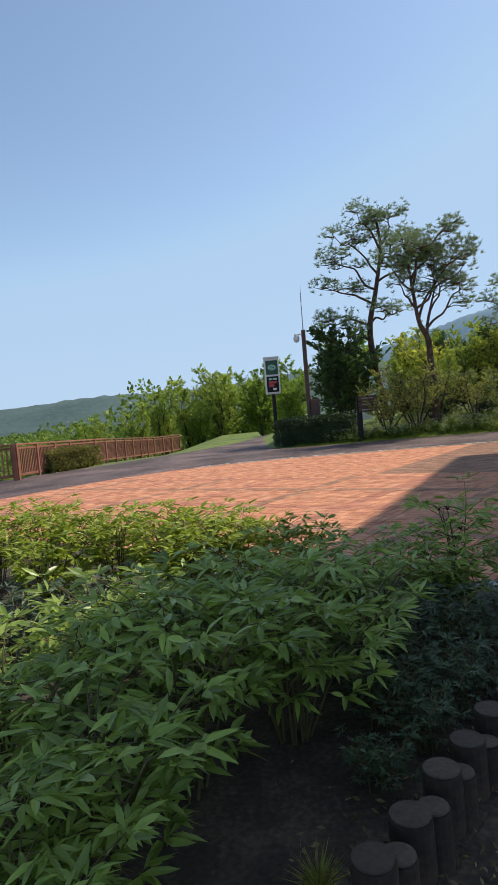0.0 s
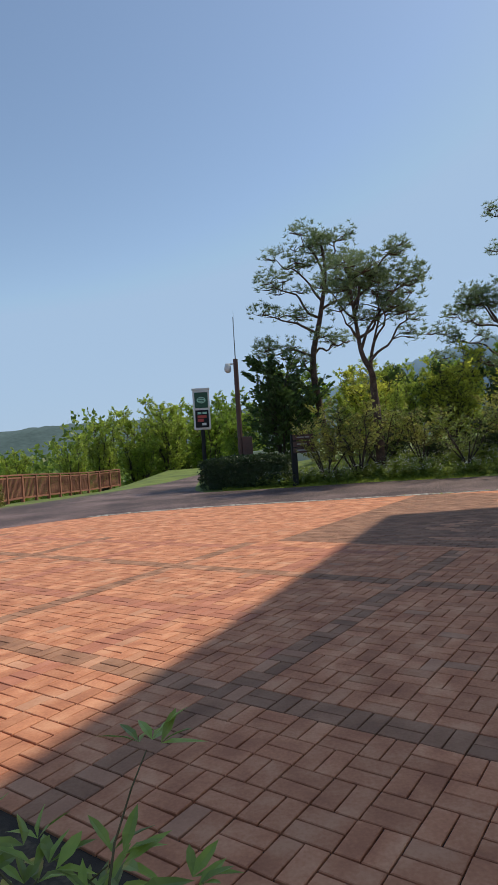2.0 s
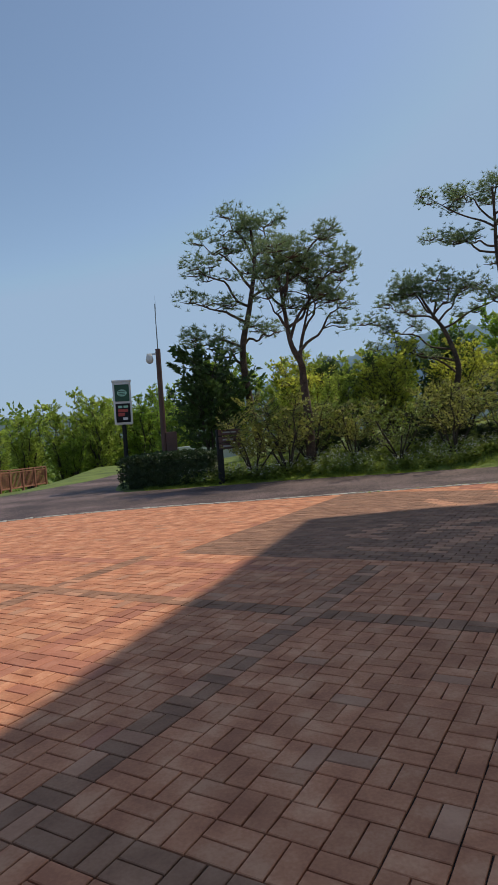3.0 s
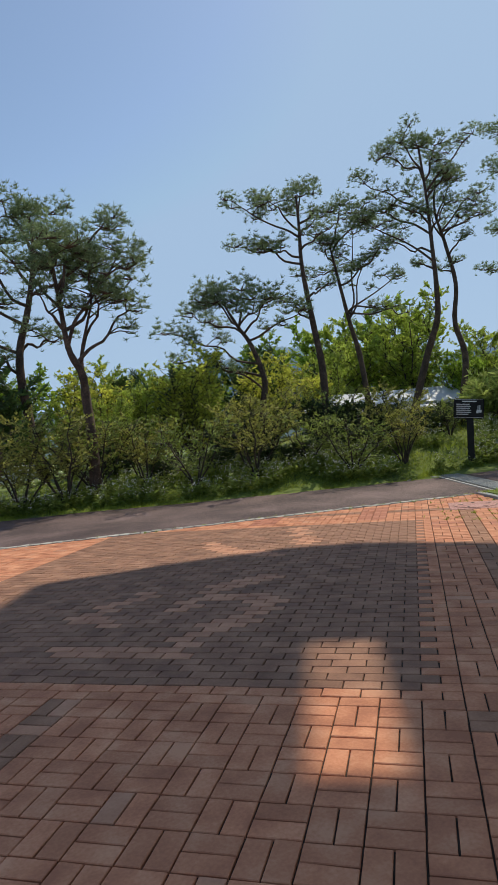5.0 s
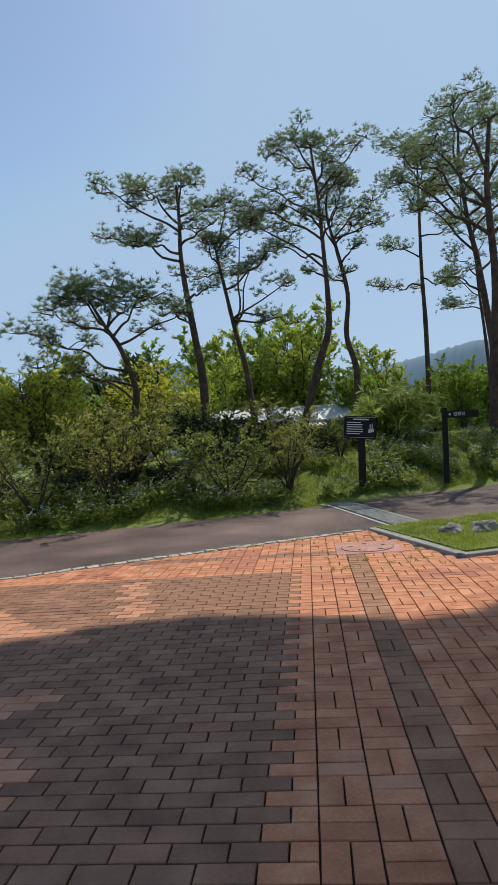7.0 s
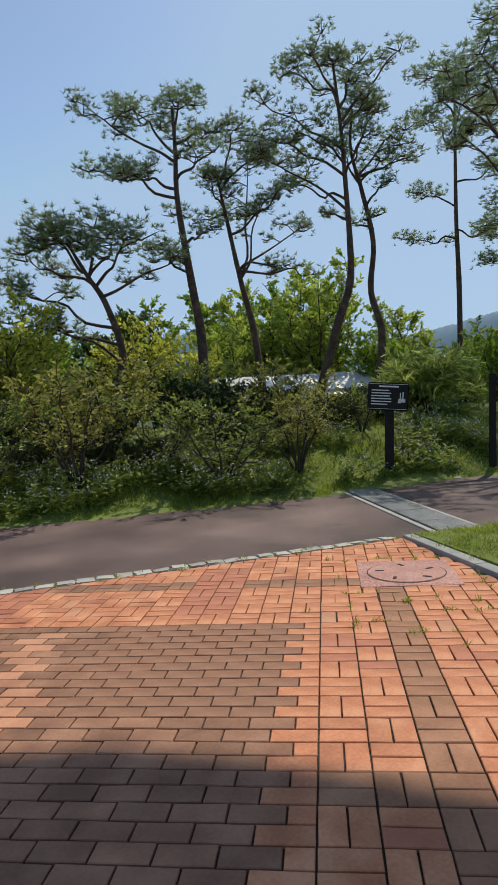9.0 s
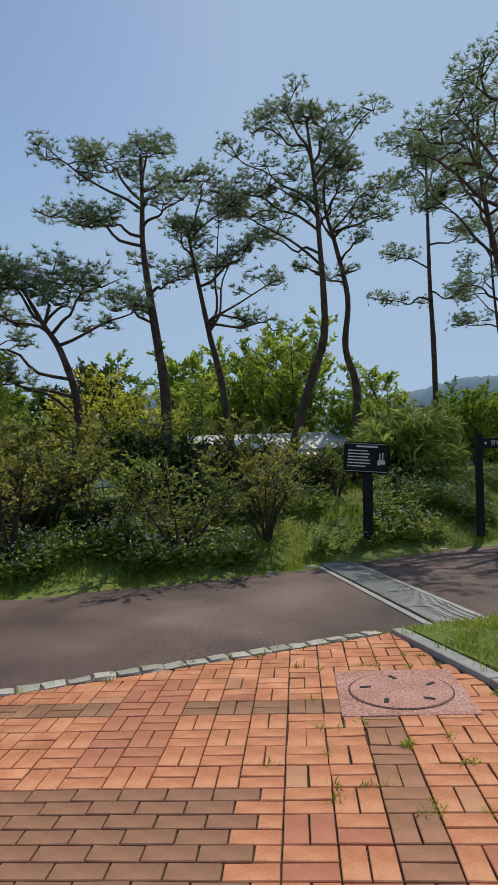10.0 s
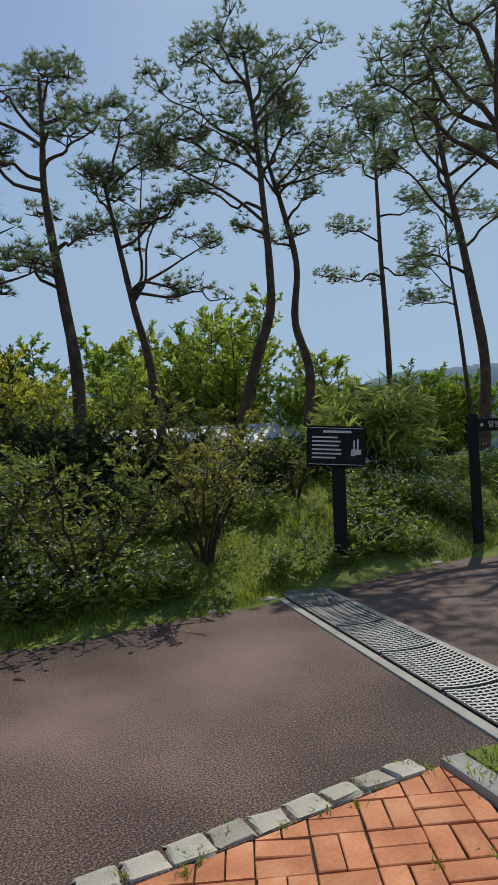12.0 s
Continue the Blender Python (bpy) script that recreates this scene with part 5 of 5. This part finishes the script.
path_poly = [(0.85, 2.15), (1.5, 3.0), (edge_r.x, edge_r.y), (4.0, 2.2), (3, -6), (-3, -6), (-0.9, -0.6), (0.2, 1.42)]
KINDS = [M["brick_orange"], M["brick_red"], M["brick_dark"], M["brick_brown"], M["brick_grey"]]


def paver_geometry(lu, lv, b=0.0034):
    """Verts and faces of a paver lu by lv with worn rounded arrises, top at zero."""
    x, y = lv / 2, lu / 2
    v = [(sx * (x - b), sy * (y - b), 0.0) for sx, sy in ((-1, -1), (1, -1), (1, 1), (-1, 1))]
    v += [(sx * x, sy * y, -b) for sx, sy in ((-1, -1), (1, -1), (1, 1), (-1, 1))]
    v += [(sx * x, sy * y, -0.03) for sx, sy in ((-1, -1), (1, -1), (1, 1), (-1, 1))]
    f = [(0, 1, 2, 3)] + [(i + 4, (i + 1) % 4 + 4, (i + 1) % 4, i) for i in range(4)] + [(i + 8, (i + 1) % 4 + 8, (i + 1) % 4 + 4, i + 4) for i in range(4)]
    return v, f


GAP = 0.0078
HALF = PITCH / 2
SHAPES = (paver_geometry(HALF - GAP, PITCH - GAP), paver_geometry(PITCH - GAP, HALF - GAP), paver_geometry(HALF - GAP, HALF - GAP))  # across, along, half
paver_meshes = {(k, w): mesh_of("paver", *SHAPES[w], KINDS[k]) for k in range(5) for w in (0, 1, 2)}
paving = tagged(new("paving"), "orange, red and brown clay pavers in basket weave and running bond", "paving", kind="structure")
r = random.Random(71)
pieces = []
for bi in range(-66, 14):
    for bj in range(-70, 40):
        u, v = U0 + (bi + 0.5) * PITCH, V0 + (bj + 0.5) * PITCH
        c = UD * u + VD * v
        if not any(inside(c.x + dx, c.y + dy, plaza_shape) for dx, dy in ((0, 0), (0.14, 0), (-0.14, 0), (0, 0.14), (0, -0.14))) or inside(c.x, c.y, bed_poly) or inside(c.x, c.y, path_poly):
            continue
        if abs((c - MH).dot(UD)) < 0.39 and abs((c - MH).dot(VD)) < 0.39:
            if v < -0.1:
                pieces.append((u, v - HALF / 2, 1))
            continue
        if c.x > 16 and c.y < 6:
            continue
        if panel(u, v):
            for k in (0, 1):
                row = bi * 2 + k
                uu = u + (k - 0.5) * HALF
                if row % 2 == 0:
                    pieces.append((uu, v, 0))
                    continue
                if not panel(u, v - PITCH):
                    pieces.append((uu, v - HALF / 2, 2))
                pieces.append((uu, v + HALF, 0) if panel(u, v + PITCH) else (uu, v + HALF / 2, 2))
        elif (bi + bj) % 2:
            pieces += [(u - HALF / 2, v, 0), (u + HALF / 2, v, 0)]
        else:
            pieces += [(u, v - HALF / 2, 1), (u, v + HALF / 2, 1)]
edge_poly = plaza_shape
jv, jf, ji = [], [], []
singles = 0
for u, v, w in pieces:
    c = UD * u + VD * v
    cut = None
    near = min(edge_poly[:160], key=lambda q: (q[0] - c.x) ** 2 + (q[1] - c.y) ** 2) if c.y > 11 or c.x < -3 else (99, 99)
    if math.hypot(near[0] - c.x, near[1] - c.y) < 0.35:
        i = edge_poly.index(near)
        e0, e1 = edge_poly[max(0, i - 1)], edge_poly[min(159, i + 1)]
        tl = math.hypot(e1[0] - e0[0], e1[1] - e0[1])
        out = (-(e1[1] - e0[1]) / tl, (e1[0] - e0[0]) / tl)
        corners = [c + UD * (a * (0.101 if w == 1 else 0.0485)) + VD * (b * (0.101 if w == 0 else 0.0485)) for a, b in ((-1, -1), (-1, 1), (1, 1), (1, -1))]
        side = [(q.x - near[0]) * out[0] + (q.y - near[1]) * out[1] + 0.004 for q in corners]
        if min(side) > -0.02:
            continue
        if max(side) > 0:
            cut = []
            for k in range(4):
                q, s0, q1, s1 = corners[k], side[k], corners[(k + 1) % 4], side[(k + 1) % 4]
                if s0 <= 0:
                    cut.append(q)
                if s0 * s1 < 0:
                    cut.append(q.lerp(q1, s0 / (s0 - s1)))
    elif not inside(c.x, c.y, edge_poly):
        continue
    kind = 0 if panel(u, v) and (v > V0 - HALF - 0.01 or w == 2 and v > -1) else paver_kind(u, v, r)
    if kind == 0 and r.random() < 0.025:
        kind = 3
    if r.random() < 0.008 and kind == 0:
        kind = 1
    heave = 0.005 * noise.noise((u * 1.5, v * 1.5, 7)) + r.uniform(-0.0015, 0.0015)
    tilt_u, tilt_v = r.gauss(0, 0.35), r.gauss(0, 0.35)
    if u > 15.9 and v > -0.4:
        heave += 0.008 * noise.noise((u * 3, v * 3, 2))
        tilt_u, tilt_v = tilt_u * 2.6, tilt_v * 2.6
        c = c + UD * r.gauss(0, 0.002) + VD * r.gauss(0, 0.002)
    m = Matrix.Translation((c.x, c.y, heave)) @ LATTICE @ pose(0, 0, 0, tilt_u, tilt_v, r.gauss(0, 0.7))
    if cut:
        k, n = len(jv), len(cut)
        jv += [(q.x, q.y, heave) for q in cut] + [(q.x, q.y, -0.03) for q in cut]
        jf += [tuple(range(k, k + n))] + [(k + i, k + n + i, k + n + (i + 1) % n, k + (i + 1) % n) for i in range(n)]
        ji += [kind] * (n + 1)
        continue
    if 14.6 < u < 16.9 and -1.7 < v < 0.8 and singles < 300:
        ob = new("paver", paver_meshes[kind, w])
        ob.parent = paving
        ob.matrix_basis = m
        singles += 1
        continue
    gv_, gf_ = SHAPES[w]
    k = len(jv)
    jv += [m @ Vector(q) for q in gv_]
    jf += [tuple(k + q for q in ff) for ff in gf_]
    ji += [kind] * len(gf_)
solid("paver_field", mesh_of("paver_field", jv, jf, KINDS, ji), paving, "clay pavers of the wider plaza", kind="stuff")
